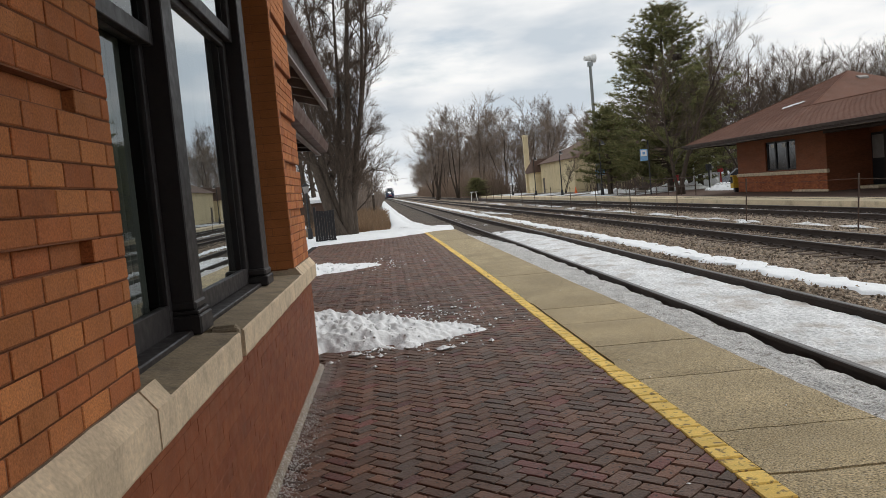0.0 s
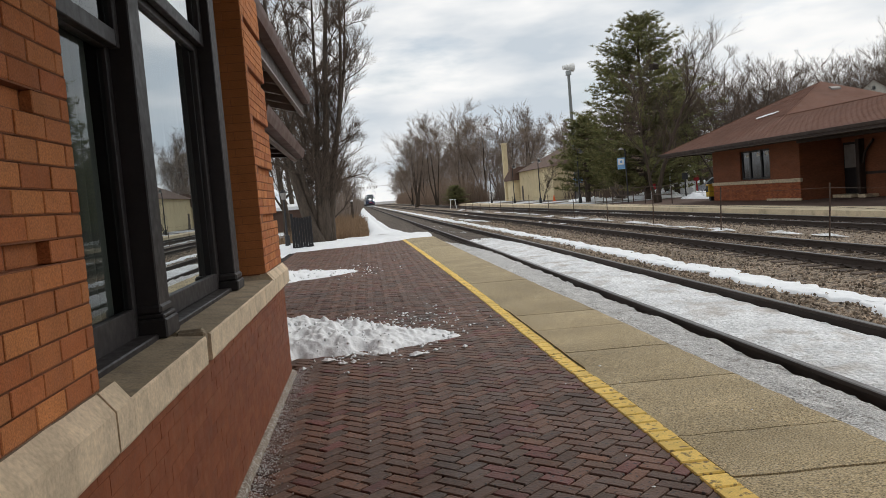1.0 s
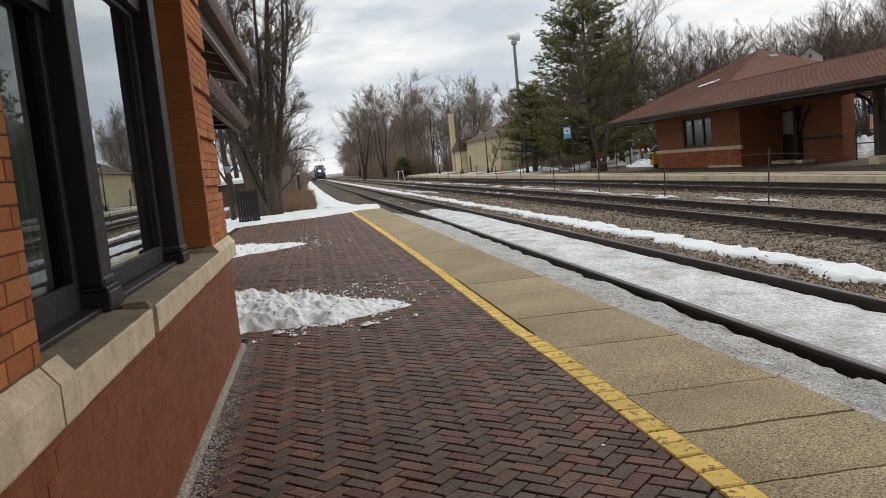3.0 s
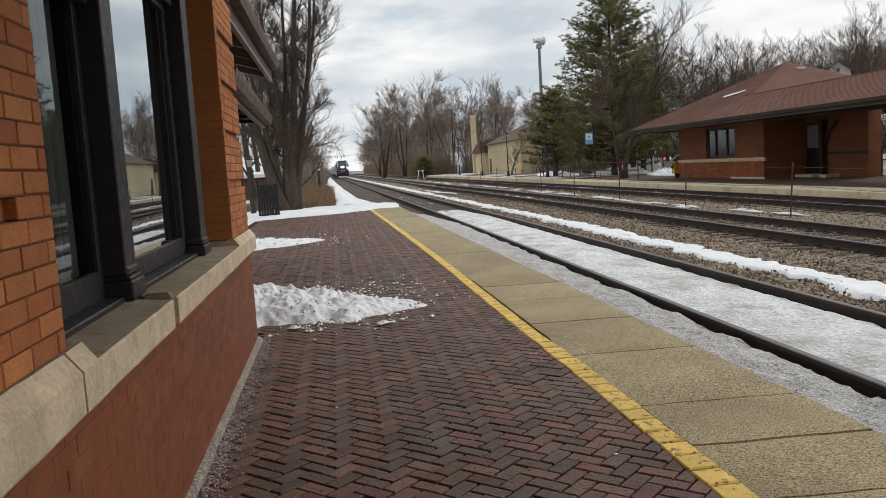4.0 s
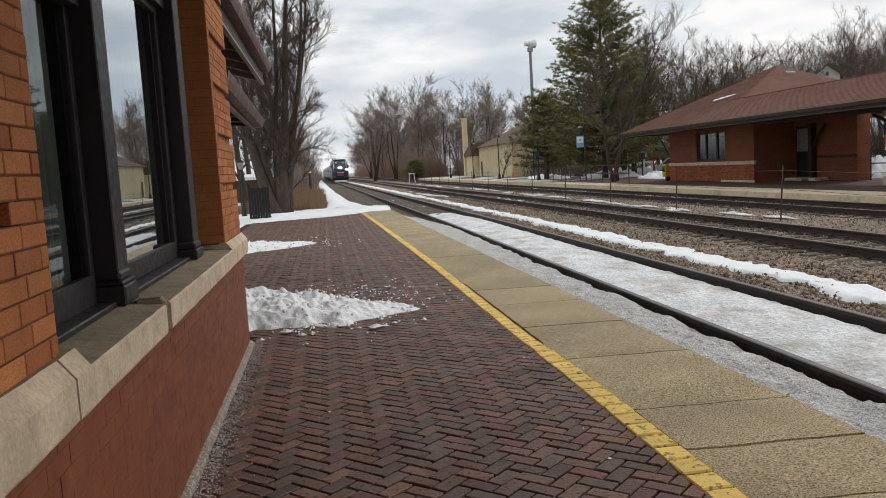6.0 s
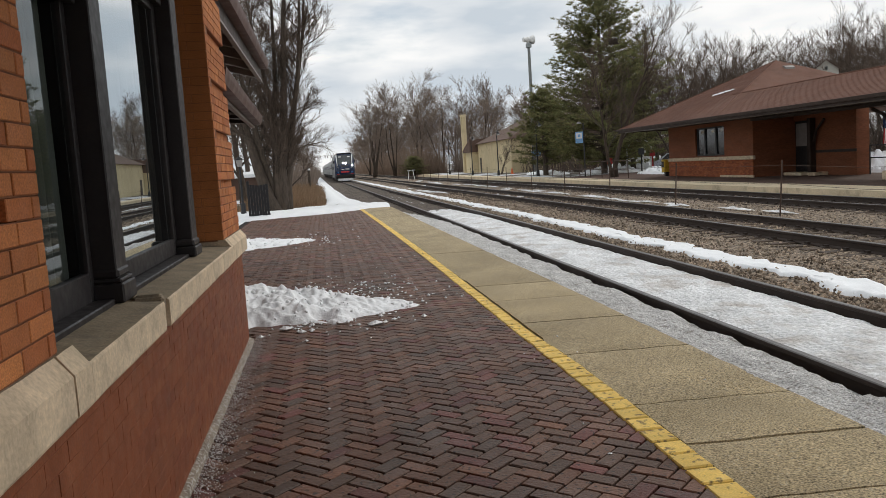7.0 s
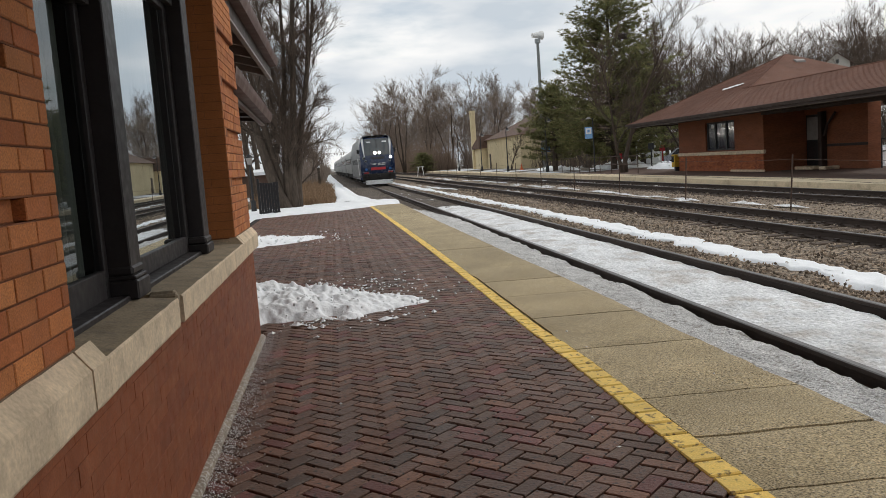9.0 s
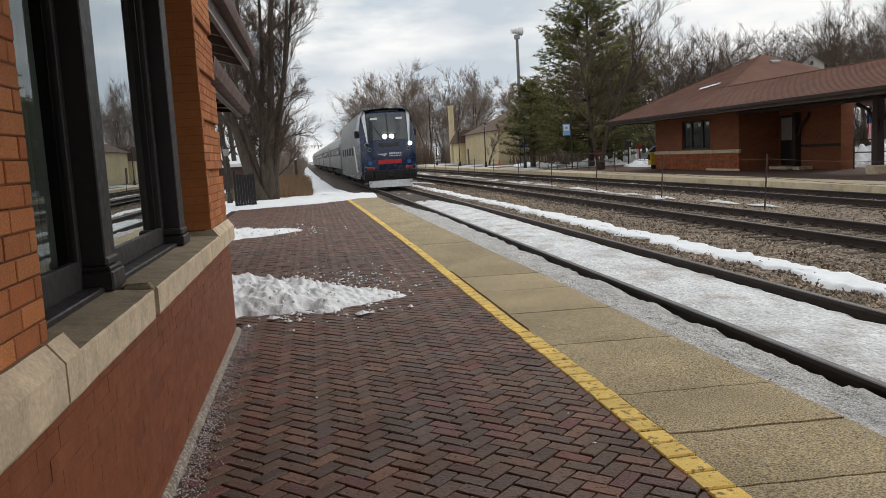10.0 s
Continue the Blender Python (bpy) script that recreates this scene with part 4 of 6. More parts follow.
    # opaque pane: the reflection in the glass is a flat pale colour
    part("pane", Shape().box(23.035, 23.048, 35.28, 36.17, 1.34, 2.40), M_PALEWOOD, door, "door glass with its pale reflection as flat colour")
    # a band of shadow on the wall, built as a dark strip
    part("wall_shadow_band", Shape().cbox(22.97, 23.02, 31.7, 34.7, 1.0, 1.12, 0.01), M_BROWNWOOD, d, "dark strip standing in for a shadow band on the wall")
    # hipped roof of the pavilion
    ez, ex0, ex1, ey0, ey1 = 2.96, 18.5, 31.1, 35.2, 47.5
    peak = (24.75, 40.6, 5.90)
    r = Shape()
    c = [(ex0, ey0, ez), (ex1, ey0, ez), (ex1, ey1, ez), (ex0, ey1, ez)]
    r.add(c + [peak], [(0, 1, 4), (1, 2, 4), (2, 3, 4), (3, 0, 4)])
    r.add([(x, y, ez - 0.05) for x, y, z in c], [(3, 2, 1, 0)])
    part("roof", r, M_SHINGLE, d, "brown shingled hip roof")
    # the lower canopy roof running on along the platform
    k = (5.90 - ez) / (24.75 - 18.5)
    cx, cz = 20.85, ez + k * (20.85 - 18.5)
    r = Shape().add([(ex0 - 0.004, 8, ez + 0.004), (ex0 - 0.004, 38.2, ez + 0.004), (cx, 38.2, cz + 0.004), (cx, 8, cz + 0.004), (23.2, 38.2, ez), (23.2, 8, ez)],
                    [(0, 1, 2, 3), (3, 2, 4, 5)])
    part("canopy_roof", r, M_SHINGLE, d, "brown shingled canopy roof")
    # ridge and hip caps
    for a, c2 in ((peak, (ex0, ey1, ez)), (peak, (ex0, ey0, ez)), ((cx, 8, cz + 0.01), (cx, 38.0, cz + 0.01)), (peak, (ex1, ey1, ez))):
        part("ridge_cap", Shape().tube([a, c2], 0.03, 5), M_SHINGLE, d)
    # shingle courses as low steps up the front slope
    cr = Shape()
    n = 60
    for i in range(1, n):
        u = i / n
        x, z = ex0 + (24.75 - ex0) * u, ez + (5.90 - ez) * u
        y0 = 8 if x < cx else ey0 + (40.6 - ey0) * u
        y1 = ey1 + (40.6 - ey1) * u
        cr.box(x - 0.008, x + 0.02, y0, y1, z - 0.01, z + 0.012)
    part("shingle_course", cr, M_SHINGLE, d)
    # fascia, gutter and soffit
    f = Shape().box(ex0 - 0.03, ex0 + 0.03, 8, ey1, ez - 0.22, ez - 0.005).box(ex0, ex1, ey1 - 0.03, ey1 + 0.03, ez - 0.22, ez - 0.005)
    part("fascia", f, M_BROWNWOOD, d, "dark brown fascia board")
    part("gutter", Shape().prism([(ex0 - 0.15, ez - 0.12), (ex0 - 0.035, ez - 0.12), (ex0 - 0.035, ez), (ex0 - 0.17, ez)], 8, ey1 + 0.05), M_BROWNWOOD, d, "brown gutter")
    part("soffit", Shape().box(ex0 + 0.03, 23.2, 8, ey1 - 0.03, ez - 0.16, ez - 0.12), M_BROWNWOOD, d, "dark soffit boards")
    part("eave_trim", Shape().box(ex0 + 0.22, ex0 + 0.27, 8, ey1 - 0.4, ez - 0.235, ez - 0.165), M_PALEWOOD, d, "pale edge of the soffit")
    part("roof_vent", Shape().prism_x([(39.55, 5.25), (39.55, 5.42), (39.75, 5.52), (40.15, 5.52), (40.15, 5.25)], 24.65, 25.15), M_PALEWOOD, d, "small grey roof vent")
    # patch of snow left on the slope
    sn = Shape()
    for y, u, ly, lu in ((39.5, 0.455, 0.42, 0.010), (40.0, 0.44, 0.36, 0.014), (40.4, 0.425, 0.26, 0.012), (39.1, 0.47, 0.22, 0.006)):
        x, z = ex0 + (24.75 - ex0) * u, ez + (5.90 - ez) * u
        dx, dz = (24.75 - ex0) * lu, (5.90 - ez) * lu
        m = 14
        pts = []
        for i in range(m):
            a = 2 * math.pi * i / m
            q = 1 + 0.25 * rough(i, y, 1.7)
            pts.append((x + dx * math.sin(a) * q * 1.5 - 0.01, y + ly * math.cos(a) * q, z + dz * math.sin(a) * q * 1.5 + 0.05))
        sn.add(pts + [(x - 0.03, y, z + 0.09)], [(i, (i + 1) % m, m) for i in range(m)])
    tagged(part("roof_snow", sn, M_SNOW), "small leftover patch of snow on the brown roof", "snow")
    # canopy posts with curved braces, one standing clear at the open end
    for y in (26.6, 20.5, 14.5):
        p = part("post", Shape().cbox(20.7, 21.0, y - 0.15, y + 0.15, 0.32, 2.74, 0.02), M_BROWNWOOD, d, "dark timber canopy post")
        part("footing", Shape().cbox(20.55, 21.15, y - 0.3, y + 0.3, -0.01, 0.33, 0.04), M_LIME, p, "pale concrete footing")
        for sgn in (-1, 1):
            pts = [(20.85, y + sgn * 0.12, 1.55), (20.85, y + sgn * 0.22, 1.95), (20.85, y + sgn * 0.55, 2.35), (20.85, y + sgn * 1.15, 2.58)]
            part("brace", Shape().tube(pts, 0.07, 6), M_BROWNWOOD, p, "curved timber brace")
    part("beam", Shape().cbox(20.72, 20.98, 8, 36.2, 2.66, 2.80, 0.02), M_BROWNWOOD, d, "long timber canopy beam")
    p = part("wall_bracket", Shape().cbox(22.7, 23.0, 34.55, 34.8, 0.0, 2.6, 0.02), M_BROWNWOOD, d, "dark timber wall post")
    part("brace", Shape().tube([(22.85, 34.5, 1.5), (22.85, 34.3, 2.0), (22.85, 33.7, 2.5)], 0.06, 6), M_BROWNWOOD, p)
    for y, l2 in ((33.9, 0.5), (35.4, 1.4)):
        part("step", Shape().cbox(22.3, 23.0, y - l2 / 2, y + l2 / 2, -0.01, 0.14, 0.02), M_LIME, d, "pale stone step")


build_depot()


# ---- the train: nose at y = 0 facing down the line, rail level at z = 0 ----
def nose_y(x, z):
    """Depth of the locomotive's front at a height and a distance from its middle."""
    if z < 0.9:
        y = 0.10
    elif z < 2.3:
        y = 0.02 + 0.07 * ((z - 1.6) / 0.7) ** 2
    elif z < 4.2:
        y = 0.09 + 0.66 * ((z - 2.3) / 1.9) ** 1.15
    else:
        y = 0.75 + 0.45 * ((z - 4.2) / 0.35) ** 1.4
    return y + 0.42 * (abs(x) / 1.5) ** 3.4


def half_width(z):
    return 1.5 if z < 3.2 else 1.5 - 0.30 * ((z - 3.2) / 1.35) ** 1.9


def nose_patch(x_of, zs, n, lift):
    """A patch of the nose between two edges given by x_of(z), standing proud by lift."""
    s = Shape()
    for z in zs:
        a, b = x_of(z)
        for i in range(n + 1):
            x = a + (b - a) * i / n
            s.v.append((x, nose_y(x, z) - lift, z))
    for j in range(len(zs) - 1):
        for i in range(n):
            k = j * (n + 1) + i
            s.f.append((k, k + 1, k + n + 2, k + n + 1))
    s.s = [0] * len(s.f)
    return s


def body_outline(z0, top, w=1.5):
    out = [(-w, z0), (-w, 3.2)]
    for i in range(1, 8):
        z = 3.2 + (top - 0.12 - 3.2) * i / 7
        out.append((-half_width(z), z))
    out += [(-0.95, top - 0.04), (-0.4, top), (0.4, top), (0.95, top - 0.04)]
    out += [(-x, z) for x, z in reversed(out[:9])]
    return out


def disc(x, y, z, r, depth=0.03, n=14):
    return Shape().tube([(x, y + depth, z), (x, y, z)], r, n)


def truck(parent, y, wheelbase=2.7):
    t = part("truck", Shape().cbox(-1.25, -1.05, y - wheelbase / 2 - 0.6, y + wheelbase / 2 + 0.6, 0.45, 0.72, 0.04)
             .cbox(1.05, 1.25, y - wheelbase / 2 - 0.6, y + wheelbase / 2 + 0.6, 0.45, 0.72, 0.04).cbox(-1.1, 1.1, y - 0.3, y + 0.3, 0.4, 0.7, 0.04),
             M_TRUCK, parent, "black grimy wheel truck")
    for yy in (y - wheelbase / 2, y + wheelbase / 2):
        for x in (-0.79, 0.79):
            part("wheel", Shape().tube([(x - 0.06, yy, 0.46), (x + 0.06, yy, 0.46)], 0.46, 18), M_TRUCK, t, "steel wheel")


def build_locomotive():
    e = tagged(empty("locomotive"), "navy and silver diesel passenger locomotive with lit headlights", "locomotive")
    zs = steps(0.55, 4.52, 40)
    part("nose", nose_patch(lambda z: (-half_width(z), half_width(z)), zs, 26, 0.0), M_NAVY, e, "navy blue raked nose", smooth=True)
    # side shells: navy round the cab, silver behind
    for name, y0, y1, m, lab in (("cab_shell", 0.55, 3.4, M_NAVY, "navy cab side"), ("body_shell", 3.4, 21.6, M_SILVER, "dull silver locomotive side")):
        s = Shape()
        out = body_outline(0.75, 4.55)
        n = len(out)
        ys = steps(y0, y1, 8)
        for y in ys:
            for x, z in out:
                yy = y
                if y == y0 and y0 < 1:
                    yy = nose_y(x, min(max(z, 0.75), 4.52)) + 0.004
                s.v.append((x, max(yy, y if y > y0 else 0), z))
        for j in range(len(ys) - 1):
            for i in range(n - 1):
                a = j * n + i
                s.f.append((a, a + 1, a + n + 1, a + n))
        if y0 > 1:
            s.f.append(tuple(range(len(s.v) - n, len(s.v))))
        s.s = [0] * len(s.f)
        part(name, s, m, e, lab, smooth=False)
    part("lower_skirt", Shape().box(-1.49, 1.49, 2.2, 21.4, 0.55, 0.95), M_NAVY, e, "navy skirt band")
    for sgn in (-1, 1):
        q = Shape()
        x = sgn * 1.508
        q.add([(x, 3.2, 0.95), (x, 4.6, 0.95), (x, 6.4, 2.55), (x, 5.4, 2.55)], [(0, 1, 2, 3)])
        part("side_sweep", q, M_TRAINWHITE, e, "pale slanting side stripe")
        for y in (7.5, 10.2, 13.0, 15.8, 18.5):
            part("side_grille", Shape().box(min(x, x - sgn * 0.02), max(x, x - sgn * 0.02) + 0.004, y - 0.9, y + 0.9, 2.0, 2.5), M_TRUCK, e, "dark louvred grille")
        part("cab_window", Shape().box(min(sgn * 1.44, sgn * 1.506), max(sgn * 1.44, sgn * 1.506), 1.7, 2.5, 2.25, 2.6), M_DARKGLASS, e, "dark cab side window")
        part("grab_rail", Shape().tube([(sgn * 1.55, 1.35, 0.9), (sgn * 1.55, 1.35, 2.3)], 0.02, 5), M_STEEL, e)
    # windscreen, white side flashes and trim
    part("windscreen", nose_patch(lambda z: (-1.10 + 0.03 * (z - 2.7), 1.10 - 0.03 * (z - 2.7)), steps(2.74, 4.26, 14), 12, 0.015), M_SCREEN, e, "dark raked windscreen", smooth=True)
    part("windscreen_pillar", nose_patch(lambda z: (-0.03, 0.03), steps(3.1, 4.26, 8), 2, 0.022), M_BLACK, e)
    for sgn in (-1, 1):
        def flash(z, sgn=sgn):
            u = (z - 2.6) / 1.85
            a = 1.10 + 0.03 * u
            c = min(a + 0.06 + 0.18 * u, half_width(z) - 0.015)
            return (sgn * a, sgn * max(c, a + 0.03))
        part("white_flash", nose_patch(flash, steps(2.62, 4.46, 16), 3, 0.02), M_TRAINWHITE, e, "white curved stripe", smooth=True)
        part("screen_placard", nose_patch(lambda z, sgn=sgn: (sgn * 0.50, sgn * 0.88), steps(3.90, 4.02, 3), 3, 0.03), M_TRAINWHITE, e, "white lettered placard")
        part("wiper", Shape().tube([(sgn * 0.30, nose_y(0.3, 2.8) - 0.05, 2.80), (sgn * 0.75, nose_y(0.75, 3.5) - 0.05, 3.55)], 0.014, 4), M_BLACK, e)
        part("mirror", Shape().cbox(min(sgn * 1.5, sgn * 1.72), max(sgn * 1.5, sgn * 1.72), 1.5, 1.58, 2.95, 3.35, 0.02), M_BLACK, e, "black rear-view mirror")
    part("roof_panel", Shape().prism([(-1.05, 4.50), (1.05, 4.50), (0.9, 4.60), (-0.9, 4.60)], 2.2, 21.0), M_SILVER, e, "grey roof hatches")
    for x in (-1.02, 0.95):
        part("horn", Shape().tube([(x, 2.0, 4.56), (x, 1.5, 4.60)], [0.035, 0.07], 8), M_STEEL, e)
    part("roof_cap", nose_patch(lambda z: (-0.62, 0.62), steps(4.36, 4.5, 5), 8, 0.05), M_TRUCK, e, "dark roof hood", smooth=True)
    # headlights, one ditch light lit
    part("headlight_housing", nose_patch(lambda z: (-0.42, 0.42), steps(2.80, 3.08, 4), 6, 0.03), M_BLACK, e)
    for x in (-0.19, 0.19):
        part("headlight", disc(x, nose_y(x, 2.94) - 0.07, 2.94, 0.11), M_LAMP, e, "bright white headlight")
    for sgn in (-1, 1):
        x = sgn * 1.17
        h = part("ditch_light", disc(x, nose_y(x, 2.50) - 0.05, 2.50, 0.095), M_LAMP if sgn > 0 else M_DARKGLASS, e, "lit ditch light" if sgn > 0 else "unlit ditch light")
        part("bezel", Shape().tube([(x, nose_y(x, 2.50) + 0.04, 2.50), (x, nose_y(x, 2.50) - 0.035, 2.50)], 0.14, 14), M_STEEL, h)
        h = part("marker_light", disc(x - sgn * 0.12, nose_y(x - sgn * 0.12, 2.22) - 0.05, 2.22, 0.07), M_DARKGLASS, e, "unlit round marker light")
        part("bezel", Shape().tube([(x - sgn * 0.12, nose_y(1.05, 2.22) + 0.04, 2.22), (x - sgn * 0.12, nose_y(1.05, 2.22) - 0.035, 2.22)], 0.11, 14), M_STEEL, h)
    # plain shapes where the nose carries its emblem
    for k in range(3):
        y = nose_y(0.5, 1.92) - 0.03
        part("emblem", Shape().add([(-0.70 + 0.16 * k, y, 1.98), (-0.12, y, 1.99 - 0.01 * k), (-0.40 + 0.06 * k, y, 1.88 - 0.02 * k), (-0.52 + 0.1 * k, y, 1.93)], [(0, 1, 2, 3)]), M_TRAINWHITE, e, "white swoosh shape")
    for row, (z, h, w) in enumerate(((1.94, 0.085, 0.085), (1.82, 0.055, 0.06))):
        for k in range(6 if row == 0 else 8):
            x = -0.02 + k * (0.115 if row == 0 else 0.085)
            y = nose_y(x, z) - 0.035
            part("lettering_bar", Shape().add([(x, y, z), (x + w, y, z), (x + w, y, z + h), (x, y, z + h)], [(0, 1, 2, 3)]), M_TRAINWHITE, e, "small white bar")
    part("number_panel", nose_patch(lambda z: (-0.55, 0.55), steps(2.38, 2.58, 3), 5, 0.02), M_BLACK, e, "black number panel")
    for sgn in (-1, 1):
        part("tail_light", nose_patch(lambda z, sgn=sgn: (sgn * 0.82, sgn * 1.25), steps(1.10, 1.22, 3), 3, 0.04), M_TRAINRED, e, "red marker strip")
        part("socket_box", disc(sgn * 1.05, nose_y(1.05, 1.48) - 0.06, 1.48, 0.12), M_BLUEBOX, e, "blue round connector cap")
        part("corner_step", Shape().cbox(min(sgn * 0.75, sgn * 1.45), max(sgn * 0.75, sgn * 1.45), -0.12, 0.1, 0.80, 0.86, 0.01), M_TRUCK, e)
        part("handrail", Shape().tube([(sgn * 0.85, -0.02, 0.85), (sgn * 0.85, -0.10, 1.25), (sgn * 1.38, -0.02, 1.25), (sgn * 1.38, 0.1, 0.85)], 0.018, 5), M_STEEL, e)
    part("red_panel", nose_patch(lambda z: (-0.63, 0.63), steps(1.40, 1.64, 4), 6, 0.03), M_TRAINRED, e, "red crash panel")
    b = part("bumper", Shape().cbox(-1.42, 1.42, 0.0, 0.9, 0.50, 1.08, 0.06), M_TRUCK, e, "black bumper beam")
    part("coupler", Shape().cbox(-0.16, 0.16, -0.35, 0.2, 0.68, 0.98, 0.05), M_TRUCK, b, "knuckle coupler")
    for x in (-1.05, -0.85, 0.85, 1.05):
        part("hose", Shape().tube([(x, 0.0, 1.15), (x, -0.12, 0.95), (x * 0.95, -0.12, 0.6)], 0.035, 6), M_TRUCK, b, "hanging hose")
    part("step", Shape().cbox(-1.42, -1.0, 0.1, 0.5, 0.3, 0.36, 0.01).cbox(1.0, 1.42, 0.1, 0.5, 0.3, 0.36, 0.01), M_STEEL, b)
    pl = Shape().add([(-1.2, 0.15, 0.48), (0, -0.1, 0.48), (1.2, 0.15, 0.48), (-1.15, 0.1, 0.10), (0, -0.2, 0.10), (1.15, 0.1, 0.10),
                      (-1.2, 0.3, 0.48), (1.2, 0.3, 0.48), (-1.15, 0.3, 0.10), (1.15, 0.3, 0.10)],
                     [(0, 1, 4, 3), (1, 2, 5, 4), (0, 3, 8, 6), (2, 7, 9, 5), (6, 7, 2, 1, 0), (8, 3, 4, 5, 9), (6, 8, 9, 7)])
    part("snow_plough", pl, M_TRAINWHITE, e, "pale grey snow plough")
    truck(e, 4.2, 2.8)
    truck(e, 17.2, 2.8)
    part("fuel_tank", Shape().cbox(-1.3, 1.3, 7.4, 14.0, 0.3, 0.9, 0.15), M_TRUCK, e, "black fuel tank")
    # true height over the rails: 4.4 m
    for ob in e.children_recursive:
        ob.data.transform(Matrix.Diagonal((1, 1, 0.957, 1)))
    return e


def build_coach():
    e = tagged(empty("passenger_coach"), "ribbed stainless steel passenger coach with dark windows", "train coach", group="coaches of the train")
    L = 25.6
    out = [(-1.5, 0.95), (-1.53, 1.6), (-1.5, 2.9), (-1.36, 3.4), (-1.05, 3.75), (-0.5, 3.95), (0.5, 3.95), (1.05, 3.75), (1.36, 3.4), (1.5, 2.9), (1.53, 1.6), (1.5, 0.95)]
    part("body", Shape().prism(out, 0.25, L), M_CARSIDE, e, "dull stainless steel body")
    for sgn in (-1, 1):
        for k in range(7):
            z = 1.1 + k * 0.13
            part("rib", Shape().box(min(sgn * 1.5, sgn * 1.545), max(sgn * 1.5, sgn * 1.545), 0.4, L - 0.2, z, z + 0.03), M_CARSIDE, e)
        part("window_band", Shape().box(min(sgn * 1.49, sgn * 1.535), max(sgn * 1.49, sgn * 1.535), 2.4, L - 2.4, 2.08, 2.72), M_TRUCK, e, "dark window band")
        for k in range(12):
            y = 3.0 + k * 1.68
            part("pane", Shape().box(min(sgn * 1.5, sgn * 1.542), max(sgn * 1.5, sgn * 1.542), y, y + 1.25, 2.14, 2.66), M_DARKGLASS, e)
        for y in (1.2, L - 1.2):
            part("door", Shape().box(min(sgn * 1.5, sgn * 1.54), max(sgn * 1.5, sgn * 1.54), y - 0.42, y + 0.42, 1.0, 3.0), M_SILVER, e, "end door")
    part("diaphragm", Shape().box(-0.55, 0.55, -0.1, 0.25, 1.0, 3.4), M_TRUCK, e, "black rubber gangway")
    part("underframe", Shape().cbox(-1.2, 1.2, 5.5, L - 5.5, 0.35, 0.95, 0.1), M_TRUCK, e, "black underfloor boxes")
    truck(e, 3.3)
    truck(e, L - 3.3)
    return e


LOCO = build_locomotive()
COACHES = [build_coach()]
for _k in range(5):
    COACHES.append(copy_thing(COACHES[0], Matrix.Identity(4)))


# ---- trees ----
def sliver(s, p, q, w, side):
    s.add([tuple(p - side * w), tuple(p + side * w), tuple(q)], [(0, 1, 2)])


